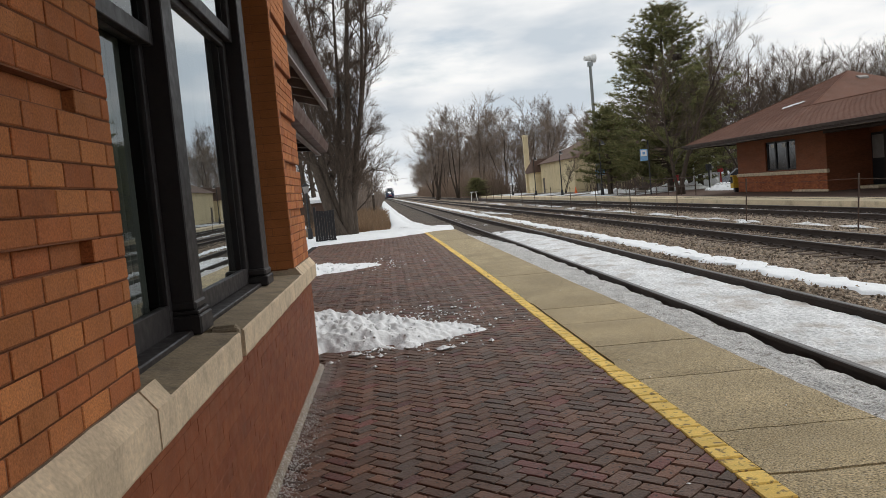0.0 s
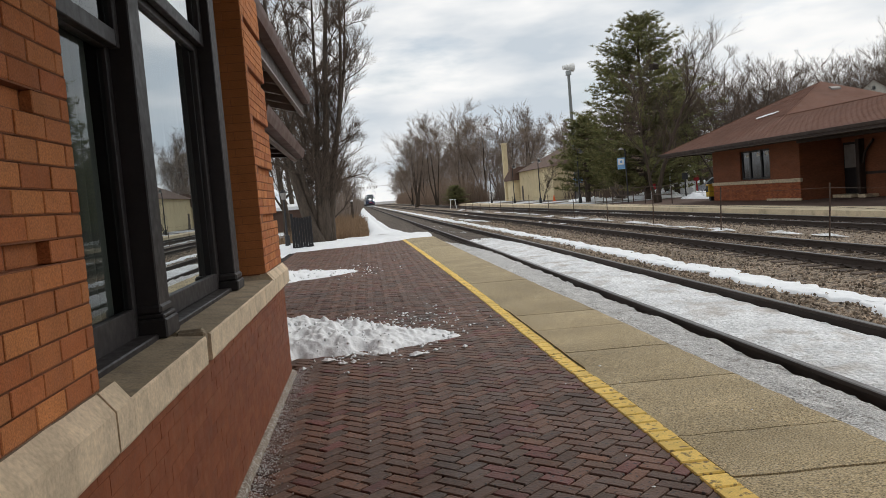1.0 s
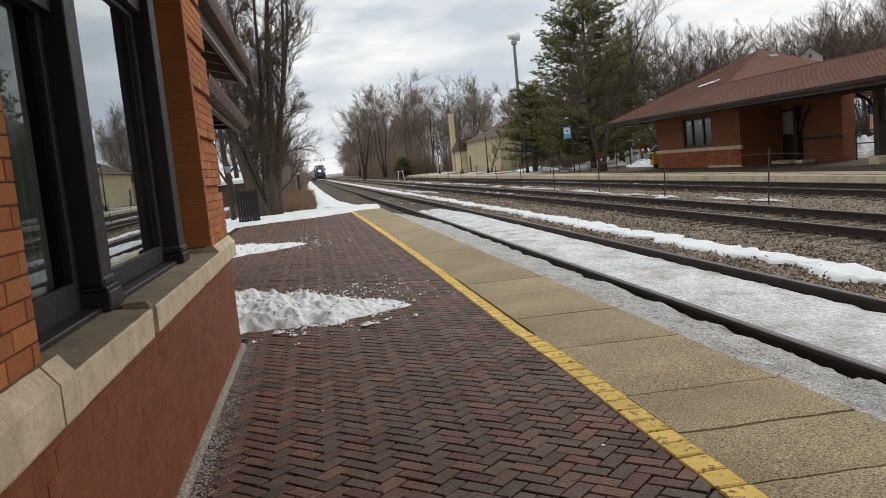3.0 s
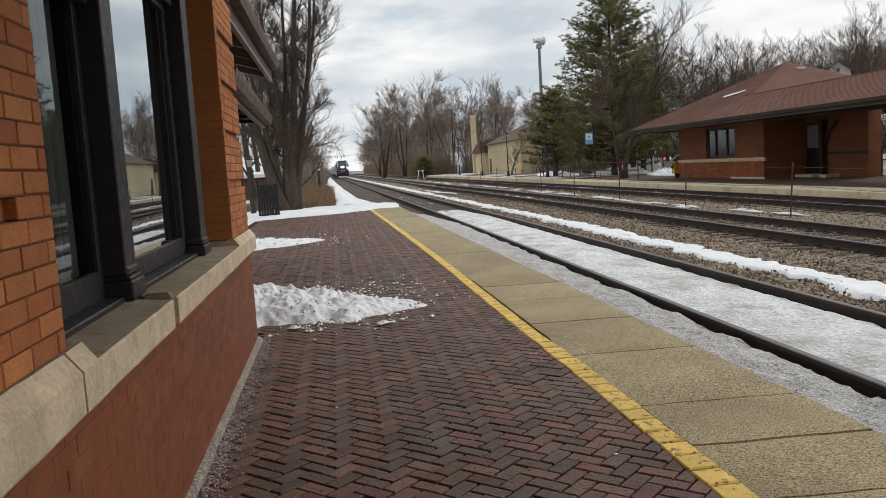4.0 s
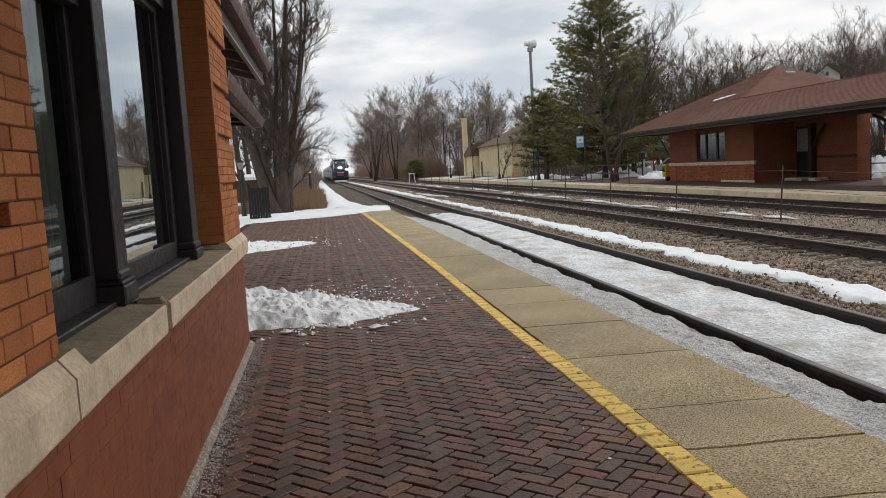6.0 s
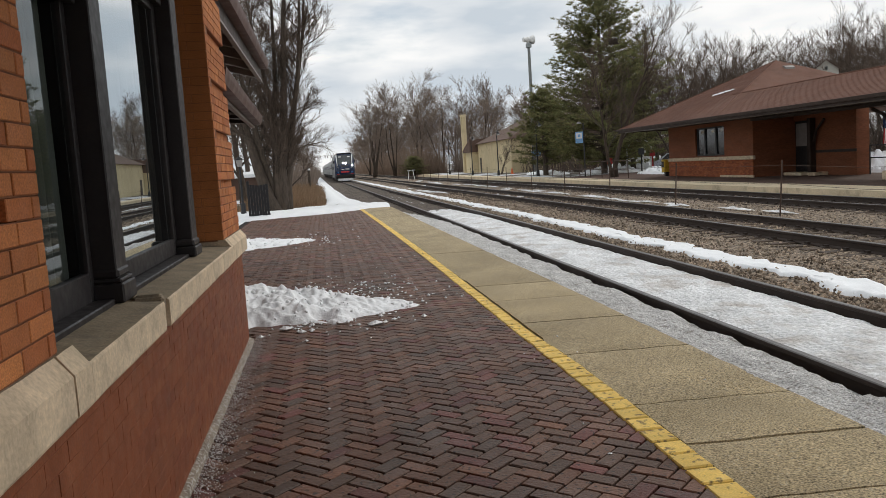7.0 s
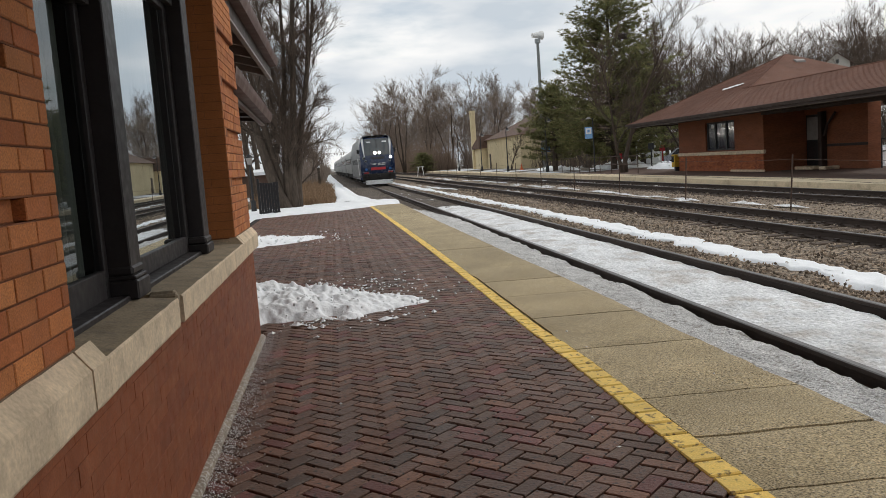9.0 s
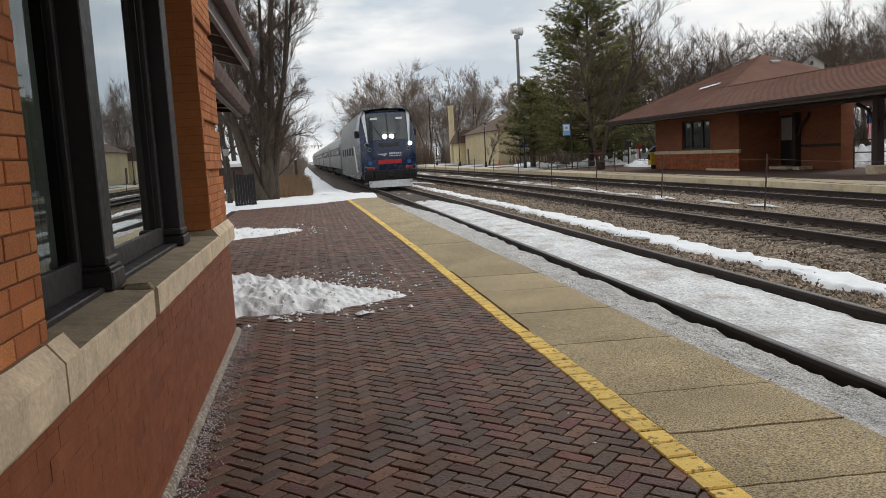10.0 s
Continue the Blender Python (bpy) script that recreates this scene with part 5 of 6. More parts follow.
def make_tree(seed, height, trunk_r, reach, limbs, subs, twigs, ends, twig_w, m_twig, lean=(0.0, 0.0), low=0.22, upright=0.55, label="", forks=1, dome=False, taper=0.8, spread=0.28, limb_r=0.30):
    """A bare tree: tapered trunk, wandering limbs, branches and a haze of fine twigs."""
    rng = random.Random(seed)
    tree = tagged(empty("bare_tree"), label or "bare leafless winter tree with fine twigs", "tree")
    trunk, limb_s, crown = Shape(), Shape(), Shape()

    def wander(p, d, length, n, bend, lift):
        pts, d = [p.copy()], d.normalized()
        for _ in range(n):
            d = (d + Vector((rng.gauss(0, bend), rng.gauss(0, bend), rng.gauss(0, bend) + lift))).normalized()
            pts.append(pts[-1] + d * (length / n))
        return pts

    def along(pts, u):
        k = min(int(u * (len(pts) - 1)), len(pts) - 2)
        f = u * (len(pts) - 1) - k
        return pts[k].lerp(pts[k + 1], f), (pts[k + 1] - pts[k]).normalized()

    def turned(d, angle):
        ax = d.orthogonal().normalized()
        ax.rotate(Matrix.Rotation(rng.uniform(0, 6.283), 3, d))
        v = d.copy()
        v.rotate(Matrix.Rotation(angle, 3, ax))
        return v

    for fk in range(forks):
        tilt = Vector((lean[0] + (rng.uniform(-spread, spread) if fk else 0), lean[1] + (rng.uniform(-0.2, 0.2) if fk else 0), 1))
        h = height * (1 if fk == 0 else rng.uniform(0.75, 0.95))
        tp = wander(Vector((rng.uniform(-0.25, 0.25) * (fk > 0), rng.uniform(-0.2, 0.2) * (fk > 0), -0.3)), tilt, h * 0.93, 9, 0.07, 0.05)
        r0 = trunk_r * (1 if fk == 0 else 0.75)
        trunk.tube(tp, [r0 * (1.35 if i == 0 else 1) * (1 - 0.95 * (i / 9) ** taper) + 0.012 for i in range(10)], 9)
        for i in range(limbs):
            u = low + (1 - low) * ((i + rng.random()) / limbs) ** 0.9
            p, d = along(tp, min(u, 0.99))
            dd = turned(d, rng.uniform(0.6, 1.2)) + Vector((0, 0, upright * 0.4))
            length = reach * ((0.42 + 0.62 * math.sin(math.pi * (0.12 + 0.80 * u))) if dome else (1.10 - 0.55 * u)) * rng.uniform(0.7, 1.1)
            lp = wander(p, dd, length, 6, 0.13, upright * 0.13)
            lr = r0 * limb_r * (1.05 - u) + 0.014
            limb_s.tube(lp, [lr * (1 - 0.85 * j / 6) + 0.006 for j in range(7)], 5, cap=False)
            for _ in range(subs):
                p2, d2 = along(lp, rng.uniform(0.18, 1.0))
                l2 = length * rng.uniform(0.28, 0.58)
                sp = wander(p2, turned(d2, rng.uniform(0.35, 0.9)) + Vector((0, 0, upright * 0.35)), l2, 3, 0.16, upright * 0.12)
                limb_s.tube(sp, [lr * 0.32 + 0.004, lr * 0.22 + 0.004, lr * 0.12 + 0.003, 0.003], 3, cap=False)
                for _ in range(twigs):
                    p3, d3 = along(sp, rng.uniform(0.15, 1.0))
                    l3 = l2 * rng.uniform(0.40, 0.85)
                    d4 = turned(d3, rng.uniform(0.2, 0.7)) + Vector((0, 0, upright * 0.3))
                    q = p3 + d4.normalized() * l3
                    sd = turned(d4.normalized(), 1.57)
                    sliver(crown, p3, q, twig_w, sd)
                    for _ in range(ends):
                        k = rng.uniform(0.2, 0.95)
                        p5 = p3.lerp(q, k)
                        d5 = turned(d4.normalized(), rng.uniform(0.2, 0.65)) + Vector((0, 0, upright * 0.2))
                        sliver(crown, p5, p5 + d5.normalized() * l3 * rng.uniform(0.4, 0.8), twig_w * 0.7, turned(d5.normalized(), 1.57))
    part("trunk", trunk, M_BARK, tree, "grey-brown trunk", smooth=True)
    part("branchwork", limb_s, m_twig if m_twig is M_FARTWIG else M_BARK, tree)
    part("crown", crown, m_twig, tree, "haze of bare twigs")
    return tree


def make_pine(seed, height, reach, label):
    rng = random.Random(seed)
    tree = tagged(empty("pine_tree"), label, "tree")
    trunk, wood, needles = Shape(), Shape(), Shape()
    trunk.tube([(0, 0, -0.3), (0.05, 0, height * 0.4), (0, 0.05, height * 0.8), (0, 0, height)], [0.26, 0.2, 0.1, 0.02], 8)
    z = 1.3
    while z < height - 0.15:
        u = z / height
        span = reach * (1 - u) ** 0.52 * (0.85 if z < 2 else 1) * (0.94 + 0.10 * math.sin(z * 2.3)) + 0.15
        for k in range(9):
            if rng.random() < 0.1:
                continue
            a = rng.uniform(0, 6.283)
            length = span * rng.uniform(0.6, 1.1)
            pitch = rng.uniform(-0.12, 0.18) + 0.5 * u
            d = Vector((math.cos(a), math.sin(a), pitch)).normalized()
            p0 = Vector((0, 0, z + rng.uniform(-0.2, 0.2)))
            sag = -0.06 * length
            pts = [p0, p0 + d * length * 0.5 + Vector((0, 0, sag)), p0 + d * length + Vector((0, 0, sag * 0.3))]
            wood.tube(pts, [0.045 * (1 - u) + 0.012, 0.025 * (1 - u) + 0.008, 0.005], 3, cap=False)
            n = int(4 + length * 4.6)
            for i in range(n):
                w = 0.22 + 0.78 * (i + rng.random()) / n
                c = pts[0].lerp(pts[1], w * 2) if w < 0.5 else pts[1].lerp(pts[2], w * 2 - 1)
                c = c + Vector((rng.gauss(0, 0.16), rng.gauss(0, 0.16), rng.gauss(0, 0.06)))
                for _ in range(20):
                    v = (d * 0.5 + Vector((rng.gauss(0, 0.7), rng.gauss(0, 0.7), rng.gauss(0.22, 0.4)))).normalized()
                    sliver(needles, c, c + v * rng.uniform(0.16, 0.42), 0.023, v.orthogonal().normalized())
        z += rng.uniform(0.25, 0.36)
    part("trunk", trunk, M_BARK, tree, "dark straight trunk")
    part("branchwork", wood, M_BARK, tree)
    part("crown", needles, M_NEEDLE, tree, "dark green needle clusters")
    return tree


def build_trees():
    # the big many-stemmed tree at the end of the platform
    t = make_tree(21, 16.5, 0.27, 2.1, 22, 9, 10, 6, 0.0065, M_TWIG, lean=(0.07, 0.0), low=0.08, upright=0.5, forks=6, taper=0.6, spread=0.17, limb_r=0.12, label="large bare many-stemmed tree with ridged bark")
    at(t, -1.25, 36.2, -0.1, 0, 0, 0)
    t = make_tree(22, 11, 0.30, 3.2, 14, 9, 10, 6, 0.0085, M_TWIG, lean=(-0.62, -0.05), low=0.2, upright=0.5, label="leaning bare tree with a thick trunk")
    at(t, -1.5, 35.8, -0.1)
    t = make_tree(23, 15, 0.24, 4.2, 18, 8, 9, 6, 0.011, M_TWIG, lean=(-0.08, 0.05), low=0.1, upright=0.45, label="slender bare tree behind the platform end")
    at(t, -4.4, 52, -0.1)
    copy_thing(t, pose(-6.5, 47, -0.1, 0, 0, 130))
    copy_thing(t, pose(-5.2, 66, -0.1, 0, 0, 70))
    copy_thing(t, pose(-6.4, 84, -0.1, 0, 0, 210))
    copy_thing(t, pose(-6.4, 108, -0.1, 0, 0, 300))
    copy_thing(t, pose(-9.0, 62, -0.1, 0, 0, 20))
    # trees behind the depot and the pines
    kinds = [make_tree(31 + i, 12.0 + 1.0 * i, 0.20, 4.0, 7, 8, 8, 4, 0.0105, M_TWIG, low=0.28, upright=0.5, dome=True, forks=3, spread=0.45, taper=0.6, limb_r=0.20) for i in range(3)]
    rng = random.Random(5)
    at(kinds[0], 29, 66, -0.1)
    t = make_tree(35, 10.8, 0.20, 3.6, 12, 8, 8, 5, 0.0065, M_TWIG, low=0.26, upright=0.7, forks=2, spread=0.3, taper=0.6, limb_r=0.2, label="open bare tree on the far platform before the pine")
    at(t, 19.7, 51.7, -0.1)
    q = Shape()
    twig_rng = random.Random(8)
    for _ in range(500):
        a, w = twig_rng.uniform(0, 6.283), twig_rng.uniform(0.4, 1.0)
        c = Vector((0.26 * w * math.cos(a), 0.26 * w * math.sin(a), twig_rng.uniform(-0.18, 0.12)))
        v = Vector((-math.sin(a) + twig_rng.gauss(0, 0.4), math.cos(a) + twig_rng.gauss(0, 0.4), twig_rng.gauss(0, 0.35))).normalized()
        sliver(q, c - v * 0.16, c + v * 0.16, 0.022, v.orthogonal().normalized())
    nest = tagged(part("nest", q, M_BARK), "dark twig nest high in a bare tree", "nest")
    at(nest, 20.1, 52.0, 8.9)
    o = copy_thing(t, pose(21.2, 93, -0.1, 0, 0, 80))
    o.scale = (0.42, 0.42, 0.42)
    at(kinds[1], 31, 76, -0.1)
    at(kinds[2], 38, 80, -0.1)
    spots = [(26.5, 57), (30, 60), (28.5, 70), (25.5, 78), (34, 72), (41, 74), (46, 82), (36, 88), (44, 92), (52, 86), (58, 92), (50, 98), (63, 88), (68, 99), (57, 104),
             (64, 84), (70, 82), (75, 88), (79, 84), (86, 96), (62, 90), (68, 86), (92, 92), (74, 96), (80, 106), (33, 64), (40, 66), (48, 72), (56, 78), (64, 78), (30, 90), (72, 86), (82, 92), (90, 102), (88, 90), (32, 80), (38, 73), (43, 86), (49, 78), (53, 92), (60, 84), (66, 93), (71, 92), (77, 90), (35, 96), (61, 98), (45, 104), (94, 96), (55, 70), (61, 73), (69, 76), (76, 80), (84, 84), (52, 64), (58, 66), (66, 70), (73, 72), (47, 66), (80, 76), (90, 80)]
    for i, (x, y) in enumerate(spots):
        o = copy_thing(kinds[i % 3], pose(x + rng.uniform(-1, 1), y, -0.1, 0, 0, rng.uniform(0, 360)))
        o.scale = (1, 1, rng.uniform(0.72, 0.92) * (1.42 if x > 58 else 1.2 if x > 50 else 0.86 if y < 67 else 1.0))
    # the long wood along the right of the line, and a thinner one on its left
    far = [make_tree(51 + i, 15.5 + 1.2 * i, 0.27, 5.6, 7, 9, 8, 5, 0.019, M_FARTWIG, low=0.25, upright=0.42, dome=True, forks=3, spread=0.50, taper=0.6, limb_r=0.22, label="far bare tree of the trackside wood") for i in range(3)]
    at(far[0], 27, 150, -0.1)
    at(far[1], 34, 165, -0.1)
    at(far[2], 24, 185, -0.1)
    rows = [(11.5, 165), (14.5, 158), (18, 150), (22, 146), (12.5, 190), (15.5, 205), (14, 235), (40, 150), (47, 158), (30, 172), (38, 182), (46, 178), (23, 205), (29, 214), (36, 208), (21.5, 228), (27, 240), (34, 236), (20, 255), (25, 268), (31, 262),
            (19.5, 285), (24, 300), (30, 310), (19, 322), (24, 342), (20, 370), (26, 380), (19, 420), (24, 440), (54, 150), (60, 165), (52, 175), (18.5, 480), (22, 520), (44, 200), (42, 225)]
    for i, (x, y) in enumerate(rows):
        o = copy_thing(far[i % 3], pose(x + rng.uniform(-1, 1), y, -0.1, 0, 0, rng.uniform(0, 360)))
        o.scale = (1, 1, rng.uniform(0.75, 1.05))
    for i, (x, y) in enumerate([(-5, 135), (-6, 165), (-5, 200), (-7, 240), (-6, 290), (-8, 350), (-10, 420)]):
        o = copy_thing(far[i % 3], pose(x, y, -0.1, 0, 0, 77 * i))
        o.scale = (0.7, 0.7, 0.55)
    # unseen woods added to block low light and close the view in reflections
    for i in range(8):
        o = copy_thing(far[i % 3], pose(-30 + i * 16 + rng.uniform(-1.5, 1.5), -34 - 22 * rng.random(), -0.1, 0, 0, rng.uniform(0, 360)))
    for i in range(9):
        o = copy_thing(far[i % 3], pose(62 + rng.uniform(-6, 6), -26 + i * 9.5, -0.1, 0, 0, rng.uniform(0, 360)))
        o.scale = (0.8, 0.8, 0.7)
    # pines
    p = make_pine(71, 14.2, 7.8, "tall dark green pine with layered branches")
    at(p, 22.7, 62.0, -0.1)
    p2 = make_pine(72, 7.6, 3.9, "dark green pine behind the platform lamps")
    at(p2, 20.4, 71, -0.1)
    o = copy_thing(p2, pose(27.5, 68, -0.1, 0, 0, 140))
    # flattened pine copy standing in for a dark round bush
    o = copy_thing(p2, pose(16.0, 139, -0.3, 0, 0, 40))
    o.scale = (0.85, 0.85, 0.46)


def brush(name, seed, n, spot, h, w, m, label, cat, edge=None):
    """Many thin upright stems, thickest low down."""
    rng = random.Random(seed)
    s = Shape()
    for _ in range(n):
        x, y, z = spot(rng)
        hh = h * rng.uniform(0.35, 1.0) * (edge(x, y) if edge else 1)
        d = Vector((rng.gauss(0, 0.22), rng.gauss(0, 0.22), 1)).normalized()
        p = Vector((x, y, z))
        a = rng.uniform(0, 3.14)
        sliver(s, p, p + d * hh, w, Vector((math.cos(a), math.sin(a), 0)))
    tagged(part(name, s, m), label, cat, kind="stuff")


def build_brush():
    brush("dry_grass", 1, 16000, lambda r: (r.uniform(-3.4, 0.62), 40 + 45 * r.random() ** 1.6, -0.15), 1.25, 0.009, M_DRYGRASS, "tall dry tan grass beside the snow path", "grass",
          lambda x, y: min(1, 0.25 + max(0, 0.75 + 0.5 * rough(x, y, 0.8) - x) * 0.55) * (0.8 + 0.4 * rough(x, y, 1.3)))
    brush("dry_grass", 7, 3500, lambda r: (r.uniform(-8, -1.0), 39.5 + 2.5 * r.random(), -0.1), 0.5, 0.012, M_DRYGRASS, "short dry tan grass under the bare trees", "grass")
    brush("trackside_brush", 2, 26000, lambda r: (r.uniform(17.0, 24) + 0.9 * bend(140 + 200 * 0.3), 140 + 260 * r.random() ** 1.4, -0.2), 7, 0.019, M_REDBRUSH, "red-brown leafless brush along the far side of the line", "brush")
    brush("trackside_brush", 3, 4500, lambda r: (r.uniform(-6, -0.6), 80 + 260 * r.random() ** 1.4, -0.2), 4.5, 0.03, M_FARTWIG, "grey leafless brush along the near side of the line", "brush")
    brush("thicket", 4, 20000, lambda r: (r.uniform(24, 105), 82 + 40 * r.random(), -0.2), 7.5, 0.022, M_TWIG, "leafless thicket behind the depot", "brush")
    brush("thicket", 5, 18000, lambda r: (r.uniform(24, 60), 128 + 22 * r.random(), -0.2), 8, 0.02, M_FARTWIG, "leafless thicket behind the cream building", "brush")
    # unseen brush added behind the station, cutting light from the horizon
    brush("thicket", 6, 9000, lambda r: (r.uniform(-40, 110), -60 + 22 * r.random(), -0.2), 9.0, 0.06, M_TWIG, "unseen leafless thicket added behind the station to block low light", "brush")


build_trees()
build_brush()


# ---- smaller things round the station ----
def build_cream_building():
    b = tagged(empty("cream_building"), "cream stucco building with brown roof and tall chimney tower", "building")
    x0, x1, y0, y1, h = 23.2, 36, 96, 117, 4.1
    part("wall", Shape().box(x0, x1, y0, y1, -0.3, h), M_STUCCO, b, "cream stucco wall")
    part("roof", Shape().add([(x0 - 0.5, y0 - 0.5, h), (x0 - 0.5, y1 + 0.5, h), (x1, y1 + 0.5, h), (x1, y0 - 0.5, h), (29.6, y0 + 4, 7.4), (29.6, y1 - 4, 7.4)],
                               [(0, 1, 5, 4), (1, 2, 5), (2, 3, 4, 5), (3, 0, 4), (0, 3, 2, 1)]), M_BROWNHOUSE, b, "brown shingle roof")
    part("annex", Shape().box(22.4, 24, 117.3, 123, -0.3, 3.0), M_STUCCO, b, "low cream annex")
    part("annex_roof", Shape().prism_x([(117, 3.0), (123.3, 3.0), (123.3, 3.4), (117, 4.9)], 22.0, 30), M_BROWNHOUSE, b, "brown lean-to roof")
    t = part("chimney_tower", Shape().cbox(22.1, 22.8, 123.3, 124.2, -0.3, 8.7, 0.05), M_STUCCO, b, "tall cream chimney tower")
    part("cap", Shape().cbox(22.0, 22.9, 123.2, 124.3, 8.7, 8.9, 0.04), M_STUCCO, t)
    part("door", Shape().box(x0 - 0.03, x0 + 0.05, 114.6, 115.7, -0.1, 2.1), M_BROWNWOOD, b, "brown door")


def build_siren():
    s = tagged(empty("siren_pole", 25.0, 92, -0.1), "grey-green siren pole with a white horn on top", "siren pole")
    part("pole", Shape().tube([(0, 0, 0), (0, 0, 14.6)], [0.24, 0.16], 10), M_GREENSTEEL, s, "tapered grey-green pole")
    hd = part("siren", Shape().tube([(-0.62, -0.1, 15.2), (-0.15, 0, 15.2), (-0.15, 0, 15.2), (0.1, 0.05, 15.2)], [0.27, 0.26, 0.34, 0.34], 14).tube([(0.1, 0.05, 15.2), (0.35, 0.1, 15.2), (0.62, 0.16, 15.2)], [0.32, 0.46, 0.50], 16), M_WHITE, s, "white siren horn")
    part("bracket", Shape().cbox(-0.3, 0.3, -0.2, 0.2, 14.3, 14.8, 0.04), M_STEEL, hd)


def build_lamps():
    first = tagged(empty("platform_lamp"), "black platform lamp with a curved neck", "street lamp", group="platform lamps")
    part("post", Shape().tube([(0, 0, 0), (0, 0, 3.6), (0, -0.02, 4.2)], [0.07, 0.05, 0.04], 8), M_BLACK, first, "slim black post")
    part("base", Shape().tube([(0, 0, 0), (0, 0, 0.5), (0, 0, 0.6)], [0.16, 0.13, 0.07], 10), M_BLACK, first)
    neck = [(0, -0.02, 4.2), (0.02, -0.15, 4.55), (0.02, -0.42, 4.68), (0.02, -0.66, 4.52)]
    part("neck", Shape().tube(neck, 0.032, 6), M_BLACK, first)
    hd = part("shade", Shape().tube([(0.02, -0.66, 4.55), (0.02, -0.66, 4.42), (0.02, -0.66, 4.30)], [0.06, 0.12, 0.26], 12), M_BLACK, first, "black bell shade")
    part("bulb", Shape().tube([(0.02, -0.66, 4.31), (0.02, -0.66, 4.24)], [0.16, 0.1], 10), M_WHITE, hd)
    at(first, 18.9, 84, 0)
    for x, y in ((19.0, 68.5), (18.9, 99), (19.0, 118)):
        copy_thing(first, pose(x, y, 0, 0, 0, 12))
    lp = tagged(empty("lantern_post", -2.75, 34.2, 0), "black lantern post beside the dark gate", "street lamp")
    part("post", Shape().tube([(0, 0, -0.2), (0, 0, 0.5), (0, 0, 0.55), (0, 0, 2.0)], [0.12, 0.10, 0.05, 0.035], 8), M_BLACK, lp)
    part("lantern", Shape().tube([(0, 0, 2.0), (0, 0, 2.28)], [0.09, 0.15], 6), M_PALEWOOD, lp, "pale lantern glass")
    part("cap", Shape().tube([(0, 0, 2.28), (0, 0, 2.45)], [0.19, 0.02], 6), M_BLACK, lp)


def build_signs():
    s = tagged(empty("station_sign", 19.5, 57.2, 0), "blue and white sign on a dark post with a small lamp", "sign")
    part("post", Shape().tube([(0, 0, -0.1), (0, 0, 3.9)], 0.05, 8), M_BLACK, s)
    b = part("board", Shape().cbox(-0.62, -0.06, -0.02, 0.02, 2.45, 3.28, 0.01), M_BLUESIGN, s, "pale blue sign board")
    part("emblem", Shape().box(-0.56, -0.14, -0.032, -0.022, 2.78, 3.2), M_WHITE, b, "white square on the board")
    part("emblem_mark", Shape().box(-0.44, -0.26, -0.04, -0.033, 2.9, 3.08), M_BLUESIGN, b)
    part("lamp", Shape().tube([(-0.3, 0, 4.0), (-0.3, 0, 3.85)], [0.08, 0.22], 10), M_PALEWOOD, s)
    s = tagged(empty("station_sign", 19.4, 71.5, 0), "small blue sign on a thin post", "sign")
    part("post", Shape().tube([(0, 0, -0.1), (0, 0, 2.6)], 0.04, 8), M_BLACK, s)
    part("board", Shape().cbox(-0.1, 0.75, -0.02, 0.02, 1.75, 2.25, 0.01), M_BLUESIGN, s, "small blue board")


def build_fences():
    f = tagged(empty("wire_fence"), "sagging wire fence on thin rusty posts between tracks", "fence")
    y, k = 13.4, 0
    rng = random.Random(9)
    tops = []
    while y < 110:
        dx, dy = rng.uniform(-0.05, 0.05), rng.uniform(-0.10, 0.10)
        top = (12.25 + dx, y + dy, 1.12 + rng.uniform(-0.06, 0.06))
        part("post", Shape().tube([(12.25, y, -0.45), top], 0.021, 6), M_RUSTPOST, f, "thin rusty post")
        tops.append(top)
        y += 6.3
    for i in range(len(tops) - 1):
        for dz in (-0.12, -0.6):
            a, c = tops[i], tops[i + 1]
            mid = ((a[0] + c[0]) / 2, (a[1] + c[1]) / 2, (a[2] + c[2]) / 2 + dz - 0.05)
            part("wire", Shape().tube([(a[0], a[1], a[2] + dz), mid, (c[0], c[1], c[2] + dz)], 0.005, 3, cap=False), M_RUSTPOST, f)
    f = tagged(empty("pipe_fence"), "thin grey pipe fence behind the far platform", "fence")
    ys = steps(47.5, 64.0, 7)
    for y in ys:
        part("post", Shape().tube([(19.0, y, -0.1), (19.0, y, 1.1)], 0.028, 6), M_RUSTPOST, f)
    for z in (0.55, 1.08):
        part("rail", Shape().tube([(19.0, ys[0], z), (19.0, ys[-1], z)], 0.022, 6), M_RUSTPOST, f)
    f = tagged(empty("depot_railing"), "dark pipe railing beside the depot opening", "railing")
    for y in (31.4, 29.6, 27.6, 25.6, 23.6):
        part("post", Shape().tube([(23.4, y, -0.1), (23.4, y, 1.25)], 0.03, 6), M_BLACK, f)
    for z in (0.7, 1.22):
        part("rail", Shape().tube([(23.4, 31.4, z), (23.4, 16, z)], 0.025, 6), M_BLACK, f)
    g = tagged(empty("dark_gate", -2.1, 30.5, 0), "black slatted gate panel at the platform end", "gate")
    for i in range(7):
        part("slat", Shape().box(i * 0.095, 0.088 + i * 0.095, -0.02, 0.02, 0.0, 1.24 + 0.012 * abs(i - 3)), M_BLACK, g)
    for z in (0.12, 1.05):
        part("crossbar", Shape().box(-0.02, 0.67, 0.022, 0.06, z, z + 0.07), M_BLACK, g)
    part("gate_post", Shape().cbox(-0.10, -0.01, -0.05, 0.06, -0.02, 1.42, 0.01), M_BLACK, g)


